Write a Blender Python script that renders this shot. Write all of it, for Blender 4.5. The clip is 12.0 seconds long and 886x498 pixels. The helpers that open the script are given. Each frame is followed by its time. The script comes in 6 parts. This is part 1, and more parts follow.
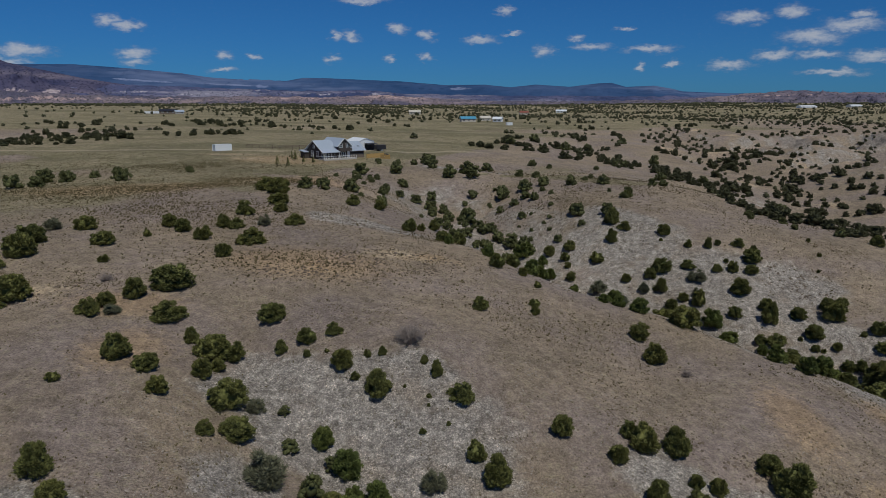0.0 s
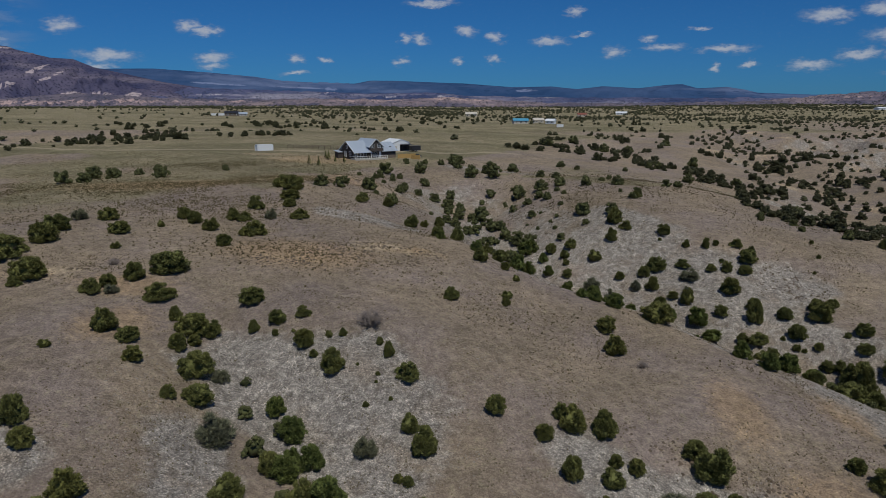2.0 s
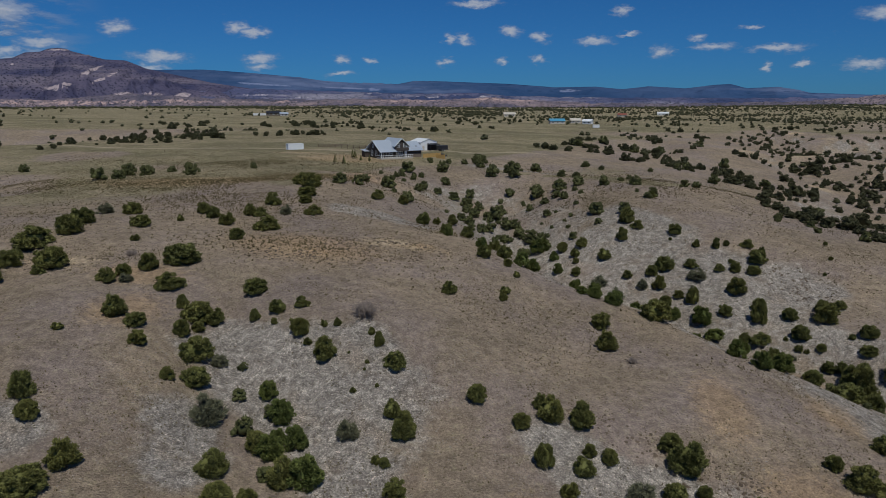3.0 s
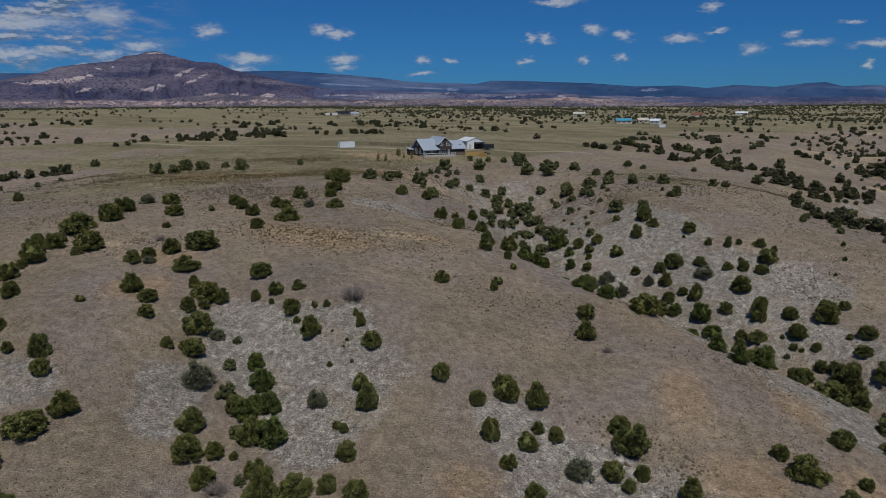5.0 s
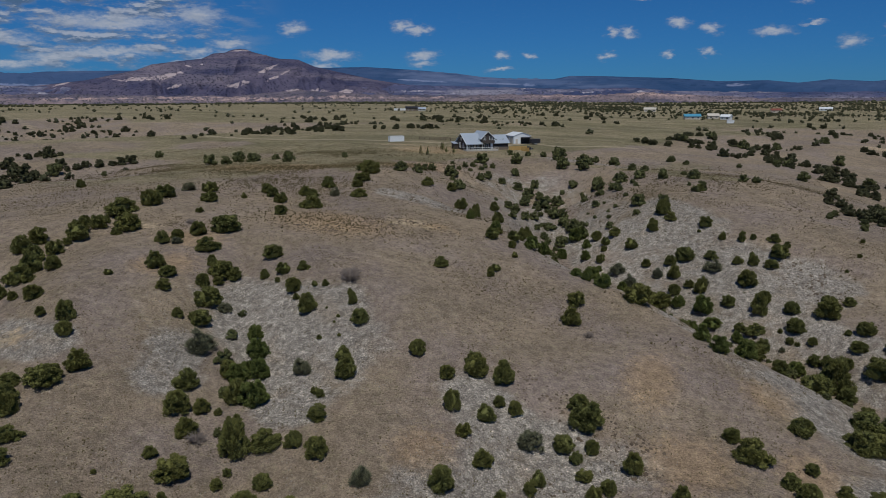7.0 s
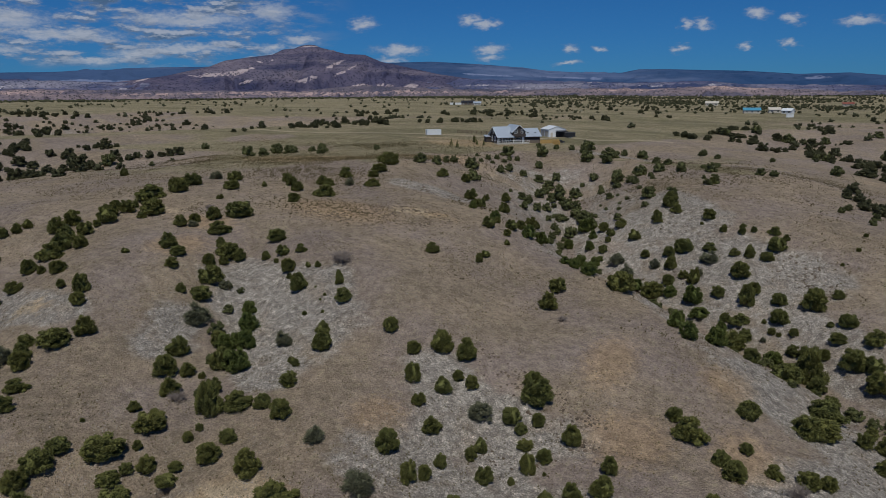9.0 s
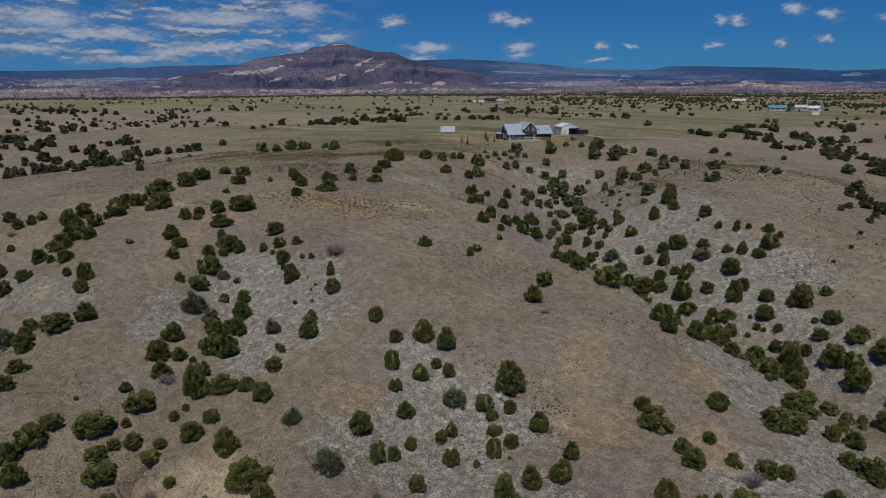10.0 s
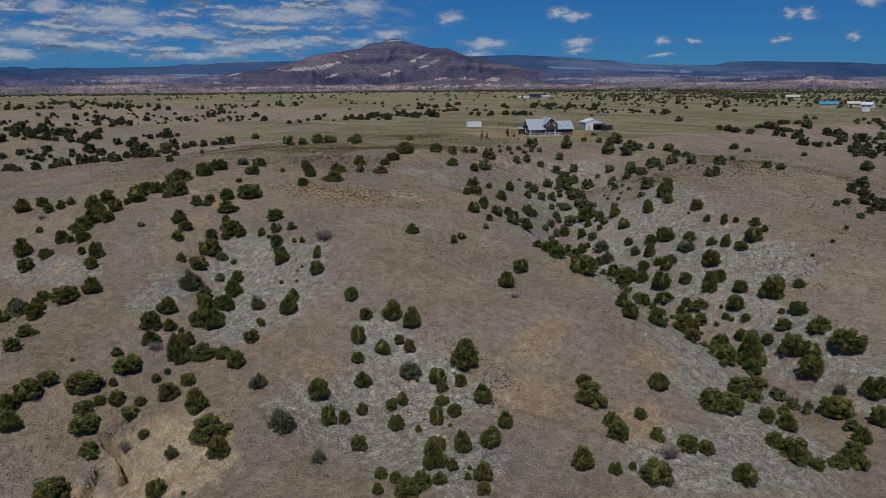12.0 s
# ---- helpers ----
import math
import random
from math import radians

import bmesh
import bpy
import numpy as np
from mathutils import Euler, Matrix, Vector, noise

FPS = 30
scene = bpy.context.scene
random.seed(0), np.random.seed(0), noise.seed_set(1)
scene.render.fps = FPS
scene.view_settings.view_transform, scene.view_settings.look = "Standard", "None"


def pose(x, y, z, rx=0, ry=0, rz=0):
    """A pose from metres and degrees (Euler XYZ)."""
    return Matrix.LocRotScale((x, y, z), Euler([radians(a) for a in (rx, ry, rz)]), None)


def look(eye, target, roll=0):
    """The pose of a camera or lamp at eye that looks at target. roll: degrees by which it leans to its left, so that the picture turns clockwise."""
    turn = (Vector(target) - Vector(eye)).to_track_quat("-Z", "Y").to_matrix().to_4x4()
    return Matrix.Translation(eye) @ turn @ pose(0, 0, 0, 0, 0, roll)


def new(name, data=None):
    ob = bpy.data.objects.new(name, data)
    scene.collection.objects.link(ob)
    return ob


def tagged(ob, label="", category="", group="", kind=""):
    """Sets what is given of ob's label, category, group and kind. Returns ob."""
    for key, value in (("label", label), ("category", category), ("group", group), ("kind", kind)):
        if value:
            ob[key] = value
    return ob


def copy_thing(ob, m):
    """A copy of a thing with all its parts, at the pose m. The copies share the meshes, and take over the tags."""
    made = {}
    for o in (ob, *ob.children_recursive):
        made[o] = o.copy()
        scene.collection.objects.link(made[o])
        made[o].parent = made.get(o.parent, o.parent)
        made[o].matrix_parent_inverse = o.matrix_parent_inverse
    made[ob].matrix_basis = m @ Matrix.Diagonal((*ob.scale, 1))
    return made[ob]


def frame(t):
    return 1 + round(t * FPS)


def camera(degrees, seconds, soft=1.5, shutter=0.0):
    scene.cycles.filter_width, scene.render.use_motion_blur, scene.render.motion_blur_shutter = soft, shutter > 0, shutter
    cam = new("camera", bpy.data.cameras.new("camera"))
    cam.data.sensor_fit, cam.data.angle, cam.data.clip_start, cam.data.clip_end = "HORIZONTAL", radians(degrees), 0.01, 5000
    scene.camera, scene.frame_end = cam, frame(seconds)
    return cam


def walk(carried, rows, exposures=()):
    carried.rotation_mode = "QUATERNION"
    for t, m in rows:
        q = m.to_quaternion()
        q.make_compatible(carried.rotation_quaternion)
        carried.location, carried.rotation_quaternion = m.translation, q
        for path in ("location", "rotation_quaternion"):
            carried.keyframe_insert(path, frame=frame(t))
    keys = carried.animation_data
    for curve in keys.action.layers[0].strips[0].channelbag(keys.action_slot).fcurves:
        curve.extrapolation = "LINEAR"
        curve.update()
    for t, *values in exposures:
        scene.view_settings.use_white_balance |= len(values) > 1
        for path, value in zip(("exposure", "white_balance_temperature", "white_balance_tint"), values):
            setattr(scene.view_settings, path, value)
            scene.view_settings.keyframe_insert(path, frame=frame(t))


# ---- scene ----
cam = camera(64.8, 12.0, soft=0.6)
METRES, EYE, TILT, LEAN, TURN = 75.0, 20.0, -12.2, 0.0, 0.0
ROWS = [
    (0.0, 0.0, 0.0, 0.0, 0.0, 0.0, 0.0),
    (0.5, 0.0379, -0.0175, -0.0038, 1.25, 0.04, -0.23),
    (1.0, 0.0763, -0.0342, -0.0074, 2.48, 0.06, -0.47),
    (1.5, 0.115, -0.0502, -0.0108, 3.77, 0.1, -0.73),
    (2.0, 0.1538, -0.0657, -0.0143, 5.3, 0.12, -1.02),
    (2.5, 0.193, -0.0799, -0.0179, 7.01, 0.1, -1.39),
    (3.0, 0.2323, -0.093, -0.0209, 8.72, 0.06, -1.75),
    (5.0, 0.3942, -0.1354, -0.0314, 14.98, -0.21, -2.92),
    (5.5, 0.4318, -0.1433, -0.0337, 16.31, -0.34, -3.19),
    (6.0, 0.4726, -0.1502, -0.0357, 17.99, -0.51, -3.51),
    (6.5, 0.5134, -0.1557, -0.0374, 19.56, -0.7, -3.81),
    (7.0, 0.5539, -0.1604, -0.0392, 21.12, -0.93, -4.12),
    (7.5, 0.5944, -0.1636, -0.0406, 22.56, -1.16, -4.37),
    (9.5, 0.7607, -0.1675, -0.0435, 27.59, -1.99, -5.17),
    (10.0, 0.803, -0.1664, -0.0437, 28.72, -2.19, -5.37),
    (10.5, 0.8453, -0.1647, -0.0437, 29.83, -2.39, -5.56),
    (11.0, 0.8876, -0.1631, -0.0437, 30.93, -2.57, -5.76),
    (11.5, 0.9303, -0.1617, -0.0441, 32.04, -2.77, -5.97),
    (12.0, 0.9726, -0.16, -0.0445, 33.17, -2.95, -6.16),
]
walk(cam, [(t, pose(0, 0, EYE, TILT, LEAN, TURN) @ pose(METRES * x, METRES * y, METRES * z, 90 + pitch, roll, yaw)) for t, x, y, z, yaw, pitch, roll in ROWS])
scene.view_settings.exposure = -0.20

# ---- light: a high sun from behind the first view, on its right, and the blue sky with fair-weather clouds ----
SUN_AZ, SUN_EL = 152.0, 59.0
sun_dir = Vector((math.sin(radians(SUN_AZ)) * math.cos(radians(SUN_EL)), math.cos(radians(SUN_AZ)) * math.cos(radians(SUN_EL)), math.sin(radians(SUN_EL))))
sun_data = bpy.data.lights.new("sun", "SUN")
sun_data.energy, sun_data.angle, sun_data.color = 3.1, radians(0.53), (0.95, 0.945, 0.88)
sun = new("sun", sun_data)
sun.matrix_world = look(sun_dir * 300, (0, 0, 0))
tagged(sun, kind="structure")

# clouds: bearing, height above the horizon, half width, half height (degrees)
CLOUDS_WEST = [(-57.7, 5.1, 3.3, 0.8), (-61.9, 5.7, 1.4, 0.6), (-54.6, 4.1, 5.1, 0.45), (-46.0, 5.35, 5.6, 0.65), (-63.0, 3.7, 2.8, 0.6), (-58.8, 3.1, 2.8, 0.35),
    (-49.9, 2.86, 2.3, 0.45), (-46.1, 3.3, 4.2, 0.4), (-40.0, 3.4, 1.0, 0.4), (-37.8, 4.0, 1.7, 0.4), (-64.5, 2.4, 2.3, 0.4), (-52.4, 2.4, 2.8, 0.3), (-39.9, 6.0, 1.9, 0.65),
    (-33.0, 5.2, 1.2, 0.5), (-30.3, 3.25, 2.2, 0.45), (-24.7, 5.4, 0.9, 0.5), (-23.4, 5.1, 1.3, 0.35), (-23.2, 3.2, 1.4, 0.38), (-23.2, 2.55, 1.1, 0.33), (-30.9, 2.5, 1.3, 0.28)]
CLOUDS_NORTH = [(-16.8, 3.2, 0.75, 0.35), (-14.6, 3.05, 0.55, 0.25), (-17.0, 2.1, 1.1, 0.22), (-8.6, 3.0, 0.6, 0.3), (-8.4, 4.65, 0.5, 0.38), (-7.2, 4.7, 0.85, 0.42), (-3.6, 5.3, 0.95, 0.4),
    (-1.3, 4.8, 0.75, 0.45), (-1.4, 3.15, 0.6, 0.3), (-4.3, 3.0, 0.5, 0.28), (4.85, 6.65, 0.65, 0.4), (2.9, 4.5, 1.3, 0.35), (5.5, 4.85, 0.8, 0.2), (7.9, 3.55, 0.9, 0.5), (-6.3, 7.4, 2.0, 0.3)]
CLOUDS_EAST = [(11.5, 3.9, 1.5, 0.33), (10.4, 4.6, 0.6, 0.3), (14.1, 5.2, 0.7, 0.2), (15.9, 3.65, 2.0, 0.33), (15.3, 2.3, 0.5, 0.3), (17.6, 2.5, 0.6, 0.25), (21.6, 2.4, 1.6, 0.42), (22.4, 5.7, 1.7, 0.5),
    (25.5, 5.95, 1.2, 0.5), (29.3, 4.9, 2.2, 0.52), (26.9, 4.2, 2.2, 0.6), (24.6, 3.05, 1.5, 0.4), (27.5, 3.0, 1.6, 0.33), (30.7, 2.8, 1.7, 0.42), (28.5, 1.75, 2.3, 0.24), (29.9, 5.6, 0.9, 0.35)]


class Nodes:
    """Short hand for building node trees."""

    def __init__(self, tree):
        self.tree = tree

    def add(self, kind):
        return self.tree.nodes.new(kind)

    def put(self, socket, value):
        if hasattr(value, "is_output"):
            self.tree.links.new(value, socket)
        else:
            socket.default_value = value

    def math(self, op, a, b=0.0, c=None, clamp=False):
        n = self.add("ShaderNodeMath")
        n.operation, n.use_clamp = op, clamp
        self.put(n.inputs[0], a)
        self.put(n.inputs[1], b)
        if c is not None:
            self.put(n.inputs[2], c)
        return n.outputs[0]

    def vmath(self, op, a, b=(0, 0, 0), out=0):
        n = self.add("ShaderNodeVectorMath")
        n.operation = op
        self.put(n.inputs[0], a)
        self.put(n.inputs[1], b)
        return n.outputs[out]

    def ramp(self, value, lo, hi, a=0.0, b=1.0, smooth=True):
        n = self.add("ShaderNodeMapRange")
        n.interpolation_type = "SMOOTHSTEP" if smooth else "LINEAR"
        for s, v in zip(n.inputs[:5], (value, lo, hi, a, b)):
            self.put(s, v)
        return n.outputs[0]

    def mix(self, fac, a, b, blend="MIX"):
        n = self.add("ShaderNodeMix")
        n.data_type, n.blend_type = "RGBA", blend
        self.put(n.inputs[0], fac)
        self.put(n.inputs[6], a)
        self.put(n.inputs[7], b)
        return n.outputs[2]

    def noise(self, vector, scale, detail=4.0, rough=0.55, out=0):
        n = self.add("ShaderNodeTexNoise")
        self.put(n.inputs["Vector"], vector)
        self.put(n.inputs["Scale"], scale)
        self.put(n.inputs["Detail"], detail)
        self.put(n.inputs["Roughness"], rough)
        return n.outputs[out]

    def voronoi(self, vector, scale, feature="F1", out=0, randomness=1.0):
        n = self.add("ShaderNodeTexVoronoi")
        n.feature = feature
        self.put(n.inputs["Vector"], vector)
        self.put(n.inputs["Scale"], scale)
        self.put(n.inputs["Randomness"], randomness)
        return n.outputs[out]


def rgb(r, g, b):
    return (r, g, b, 1.0)


def make_world():
    world = bpy.data.worlds.new("sky")
    scene.world = world
    world.use_nodes = True
    world.node_tree.nodes.clear()
    k = Nodes(world.node_tree)
    sky = k.add("ShaderNodeTexSky")
    sky.sky_type, sky.sun_disc, sky.sun_elevation, sky.sun_rotation = "NISHITA", False, radians(SUN_EL), radians(SUN_AZ)
    sky.altitude, sky.air_density, sky.dust_density, sky.ozone_density = 2000.0, 1.0, 0.3, 2.5
    way = k.add("ShaderNodeTexCoord").outputs["Generated"]
    split = k.add("ShaderNodeSeparateXYZ")
    k.put(split.inputs[0], way)
    x, y, z = split.outputs
    bearing = k.math("MULTIPLY", k.math("ARCTAN2", x, y), 180 / math.pi)
    height = k.math("MULTIPLY", k.math("ARCSINE", z), 180 / math.pi)
    flat = k.add("ShaderNodeCombineXYZ")
    k.put(flat.inputs[0], bearing)
    k.put(flat.inputs[1], k.math("MULTIPLY", height, 2.2))
    puff = k.noise(flat.outputs[0], 0.9, 4.0, 0.55, out=1)
    fine = k.noise(flat.outputs[0], 2.6, 4.0, 0.55)
    warp = k.vmath("MULTIPLY", k.vmath("SUBTRACT", puff, (0.5, 0.5, 0.5)), (2.0, 1.15, 0.0))
    place = k.add("ShaderNodeCombineXYZ")
    k.put(place.inputs[0], bearing)
    k.put(place.inputs[1], height)
    spot = k.vmath("ADD", place.outputs[0], warp)
    best = 0.0
    for b, h, w, t in CLOUDS_WEST + CLOUDS_NORTH + CLOUDS_EAST:
        d = k.vmath("MULTIPLY", k.vmath("SUBTRACT", spot, (b, h, 0)), (1 / (1.35 * w), 1 / (1.45 * t), 0))
        r = k.vmath("LENGTH", d, out=1)
        m = k.math("SUBTRACT", 1.0, r)
        best = k.math("MAXIMUM", best, m)
    # sunlit heads and greyer flat bases come from the puffs' own thickness
    body = k.math("ADD", best, k.math("MULTIPLY", k.math("SUBTRACT", fine, 0.5), 0.55))
    cover = k.ramp(body, 0.0, 1.1)
    # a layered bank of cloud stands over the mountain's west side
    layer = k.add("ShaderNodeCombineXYZ")
    k.put(layer.inputs[0], k.math("MULTIPLY", bearing, 0.42))
    k.put(layer.inputs[1], k.math("MULTIPLY", height, 1.35))
    field = k.noise(layer.outputs[0], 0.8, 6.0, 0.58)
    above = k.noise(k.vmath("ADD", layer.outputs[0], (0.0, 0.33, 0.0)), 0.8, 6.0, 0.58)
    west = k.math("MULTIPLY", k.ramp(bearing, -33.0, -43.0), k.math("MULTIPLY", k.ramp(height, 1.6, 2.6), k.ramp(bearing, -110.0, -90.0)))
    bank = k.math("MULTIPLY", k.ramp(k.math("ADD", field, k.math("MULTIPLY", fine, 0.12)), 0.47, 0.66), west)
    cover = k.math("MAXIMUM", cover, k.math("MULTIPLY", bank, 0.92))
    lit = k.ramp(k.math("ADD", k.math("SUBTRACT", field, above), k.math("MULTIPLY", k.math("SUBTRACT", fine, 0.5), 0.10)), -0.05, 0.09)
    puffs = k.mix(k.ramp(body, 0.15, 0.75), rgb(0.42, 0.48, 0.62), rgb(0.80, 0.85, 0.95))
    tone = k.mix(k.math("MULTIPLY", bank, k.math("SUBTRACT", 1.0, k.ramp(best, 0.1, 0.5, 0.0, 0.75))), puffs, k.mix(lit, rgb(0.15, 0.24, 0.38), rgb(0.74, 0.80, 0.92)))
    cloud = k.add("ShaderNodeBackground")
    k.put(cloud.inputs[0], tone)
    k.put(cloud.inputs[1], CLOUD_GLOW)
    clear = k.add("ShaderNodeBackground")
    k.put(clear.inputs[0], k.mix(1.0, sky.outputs[0], k.mix(k.ramp(height, -2.0, 11.0), SKY_LOW, SKY_TINT), "MULTIPLY"))
    k.put(clear.inputs[1], SKY_STRENGTH)
    both = k.add("ShaderNodeMixShader")
    k.put(both.inputs[0], k.math("MULTIPLY", cover, 0.85))
    k.put(both.inputs[1], clear.outputs[0])
    k.put(both.inputs[2], cloud.outputs[0])
    out = k.add("ShaderNodeOutputWorld")
    k.put(out.inputs[0], both.outputs[0])


SKY_STRENGTH, SKY_TINT, CLOUD_GLOW = 0.050, (0.175, 0.62, 1.14, 1.0), 0.56
SKY_LOW = (0.14, 0.49, 1.06, 1.0)
make_world()

# ---- the lie of the land ----
PLANE = (-13.42, -0.0251, 0.0513)
# ravines and gullies cut into the old surface: x, y, half width, depth
RAVINE = [(-8, 168, 12, 4.3), (2, 150, 16, 11.5), (12, 132, 18, 10.4), (24, 112, 20, 9.1), (38, 100, 20, 4.2), (52, 88, 20, 3.2), (63, 76, 20, 4.3), (74, 60, 22, 0.8), (90, 36, 26, 2.4)]
BED = [(4, 142, 5, -2.6), (10, 128, 6, 3.9), (16, 113, 6.5, 5.3), (25, 104, 6.5, 4.0), (32, 101.5, 6.5, 5.2), (39, 97, 6.5, 6.2), (46, 91.5, 7, 6.3), (54, 87.5, 7, 6.0), (62, 82, 7, 4.3), (70, 72, 8, 1.5), (80, 56, 10, 3.5)]
GULLY = [(-20, 64, 7, 2.9), (-11, 53, 11, 4.5), (-4, 42, 12, 3.1), (4, 28, 13, 3.6), (12, 8, 16, 8.2)]
WASH = [(-68, 66, 8, -1.6), (-55, 50, 12, 1.6), (-38, 34, 16, 5.1), (-15, 16, 18, 1.2), (6, 2, 20, 2.1)]
CANYON = [(60, 262, 14, 0.1), (92, 240, 22, -1.5), (112, 205, 28, 1.8), (110, 170, 28, 6.6), (128, 140, 30, 0.0), (150, 105, 34, 15.4)]
FORK = [(118, 310, 18, 8.1), (124, 265, 22, 6.7), (112, 205, 28, 7.8)]
# swells and hollows of the surface: x, y, radius, height
WEST_SWELLS = [(-120, 10, 46, 0.2), (-120, 58, 46, 1.4), (-120, 106, 46, 1.4), (-120, 154, 46, 0.9), (-120, 202, 46, 1.1), (-120, 250, 46, 0.8), (-120, 298, 46, -1.2), (-72, 10, 46, -0.6), (-72, 58, 46, 1.7), (-72, 106, 46, 1.5), (-72, 154, 46, 0.3), (-72, 202, 46, 0.6), (-72, 250, 46, 1.3), (-24, 10, 46, 0.8), (-24, 58, 46, 2.3), (-24, 106, 46, 2.5), (-24, 154, 46, 1.4), (-24, 202, 46, 0.3), (-24, 250, 46, 0.7), (-24, 298, 46, -0.7)]
EAST_SWELLS = [(24, 58, 46, -0.7), (24, 106, 46, 2.5), (24, 154, 46, 3.6), (24, 202, 46, 0.3), (24, 250, 46, 1.2), (24, 298, 46, 0.8), (72, 10, 46, -2.2), (72, 58, 46, -2.8), (72, 106, 46, 1.5), (72, 154, 46, 2.8), (72, 202, 46, -0.8), (72, 250, 46, -0.8), (72, 298, 46, -0.6), (120, 10, 46, -1.8), (120, 58, 46, -2.9), (120, 106, 46, -1.4), (120, 202, 46, -0.6), (120, 250, 46, -0.8)]
KNOLL_SWELLS = [(-6, 117, 9, -1.3), (-27, 96, 9, -0.5), (-35, 76, 9, -0.7), (-60, 10, 14, -2.9), (-60, 190, 9, 0.5), (-23, 106, 9, -0.3), (-143, 136, 14, 1.6), (-114, 144, 9, 0.9), (-30, 45, 9, 2.8), (-3, 67, 9, 1.7), (-30, 78, 9, 0.8), (-55, 86, 9, 1.5), (-30, 60, 9, 0.7), (-108, 125, 9, -1.3), (-88, 163, 9, -0.8), (-130, 200, 9, 1.1), (-31, 129, 14, 1.4)]
SPUR_SWELLS = [(24, 76, 9, -2.7), (29, 51, 9, -1.8), (17, 200, 14, -2.2), (5, 80, 9, -1.0), (5, 51, 9, -2.0), (24, 38, 9, -0.8), (15, 26, 9, -0.6), (3, 148, 9, 0.6), (7, 166, 9, -2.3), (36, 111, 9, -1.6), (5, 23, 9, -0.6), (38, 297, 9, 1.9), (10, 240, 9, 0.8), (32, 134, 9, 1.4), (6, 100, 9, 1.6), (30, 43, 9, -1.8)]
RIDGE_SWELLS = [(47, 108, 9, -1.8), (63, 309, 9, -1.9), (63, 143, 9, -1.4), (61, 102, 9, -2.3), (100, 110, 9, -2.9), (50, 157, 9, 1.3), (81, 274, 22, -1.7), (65, 91, 9, 1.1), (60, 10, 22, -2.2), (51, 297, 9, -1.4)]
# cracks in the cut bank at the gully's mouth: x, y, half width, depth
CRACKS = [[(4.6, 27.2, 0.3, 0.2), (4.3, 25.3, 0.4, 1.0), (4.6, 24.1, 0.5, 1.4), (6.0, 23.8, 0.5, 1.5), (7.9, 23.8, 0.45, 1.4), (10.2, 23.0, 0.5, 1.6), (11.3, 21.8, 0.5, 0.8)],
          [(7.2, 21.6, 0.3, 0.4), (8.0, 20.4, 0.5, 1.2), (8.9, 19.1, 0.6, 1.5), (9.6, 16.5, 0.7, 1.2)]]
# shallow draws out on the plain: x, y, half width, depth
ARROYO = [(-62, 160, 6, 0.6), (-92, 154, 8, 1.6), (-118, 140, 10, 2.2), (-150, 96, 16, 4.5), (-190, 56, 24, 7.0), (-240, 20, 30, 9.0)]
WEST_RAVINE = [(-120, 372, 16, 2.0), (-170, 322, 24, 6.0), (-232, 262, 34, 11.0), (-285, 190, 38, 13.0), (-330, 110, 44, 15.0), (-380, 30, 50, 17.0)]
WEST_FORK = [(-330, 330, 16, 2.0), (-300, 262, 24, 7.0), (-285, 190, 34, 10.0)]
NORTH_DRAW = [(-150, 392, 24, 1.5), (-60, 420, 30, 2.5), (40, 432, 34, 3.0), (140, 420, 36, 5.0), (230, 380, 40, 9.0)]
# the eroded bowl to the east: its bed and the gullies that feed it
BOWL = [[(150, 105, 44, 14), (118, 200, 44, 16), (125, 290, 48, 16), (139, 323, 46, 15)],
        [(139, 323, 40, 15), (161, 347, 32, 11), (197, 367, 28, 10), (249, 411, 24, 7), (330, 440, 18, 2)],
        [(129, 321, 40, 15), (136, 353, 30, 11), (137, 392, 24, 8), (153, 464, 20, 4), (160, 500, 10, 0.5)],
        [(150, 345, 32, 11), (190, 392, 22, 8), (231, 448, 20, 4), (265, 490, 12, 0.5)],
        [(128, 290, 40, 16), (185, 321, 28, 13), (215, 353, 24, 10), (290, 370, 22, 8), (380, 380, 18, 3)],
        [(118, 200, 40, 15), (210, 230, 32, 14), (300, 250, 26, 10), (420, 270, 20, 4)]]


def value_noise(x, y, seed=0):
    """Smooth random numbers from -1 to 1 on a unit lattice."""
    xi, yi = np.floor(x).astype(np.int64), np.floor(y).astype(np.int64)
    u, v = x - xi, y - yi
    u, v = u * u * u * (u * (6 * u - 15) + 10), v * v * v * (v * (6 * v - 15) + 10)

    def at(i, j):
        h = (i * 374761393 + j * 668265263 + seed * 974711) & 0x7FFFFFFF
        h = ((h ^ (h >> 13)) * 1274126177) & 0x7FFFFFFF
        return ((h ^ (h >> 16)) & 0xFFFF) / 32767.5 - 1.0

    return (at(xi, yi) * (1 - u) + at(xi + 1, yi) * u) * (1 - v) + (at(xi, yi + 1) * (1 - u) + at(xi + 1, yi + 1) * u) * v


def fbm(x, y, octaves=4, seed=0, ridged=False):
    total, amp, norm = 0.0, 1.0, 0.0
    for o in range(octaves):
        n = value_noise(x * 2**o + 17.3 * o, y * 2**o - 9.1 * o, seed + o)
        total = total + amp * ((1 - 2 * np.abs(n)) if ridged else n)
        norm, amp = norm + amp, amp * 0.5
    return total / norm


def smooth(lo, hi, v):
    t = np.clip((v - lo) / (hi - lo), 0, 1)
    return t * t * (3 - 2 * t)


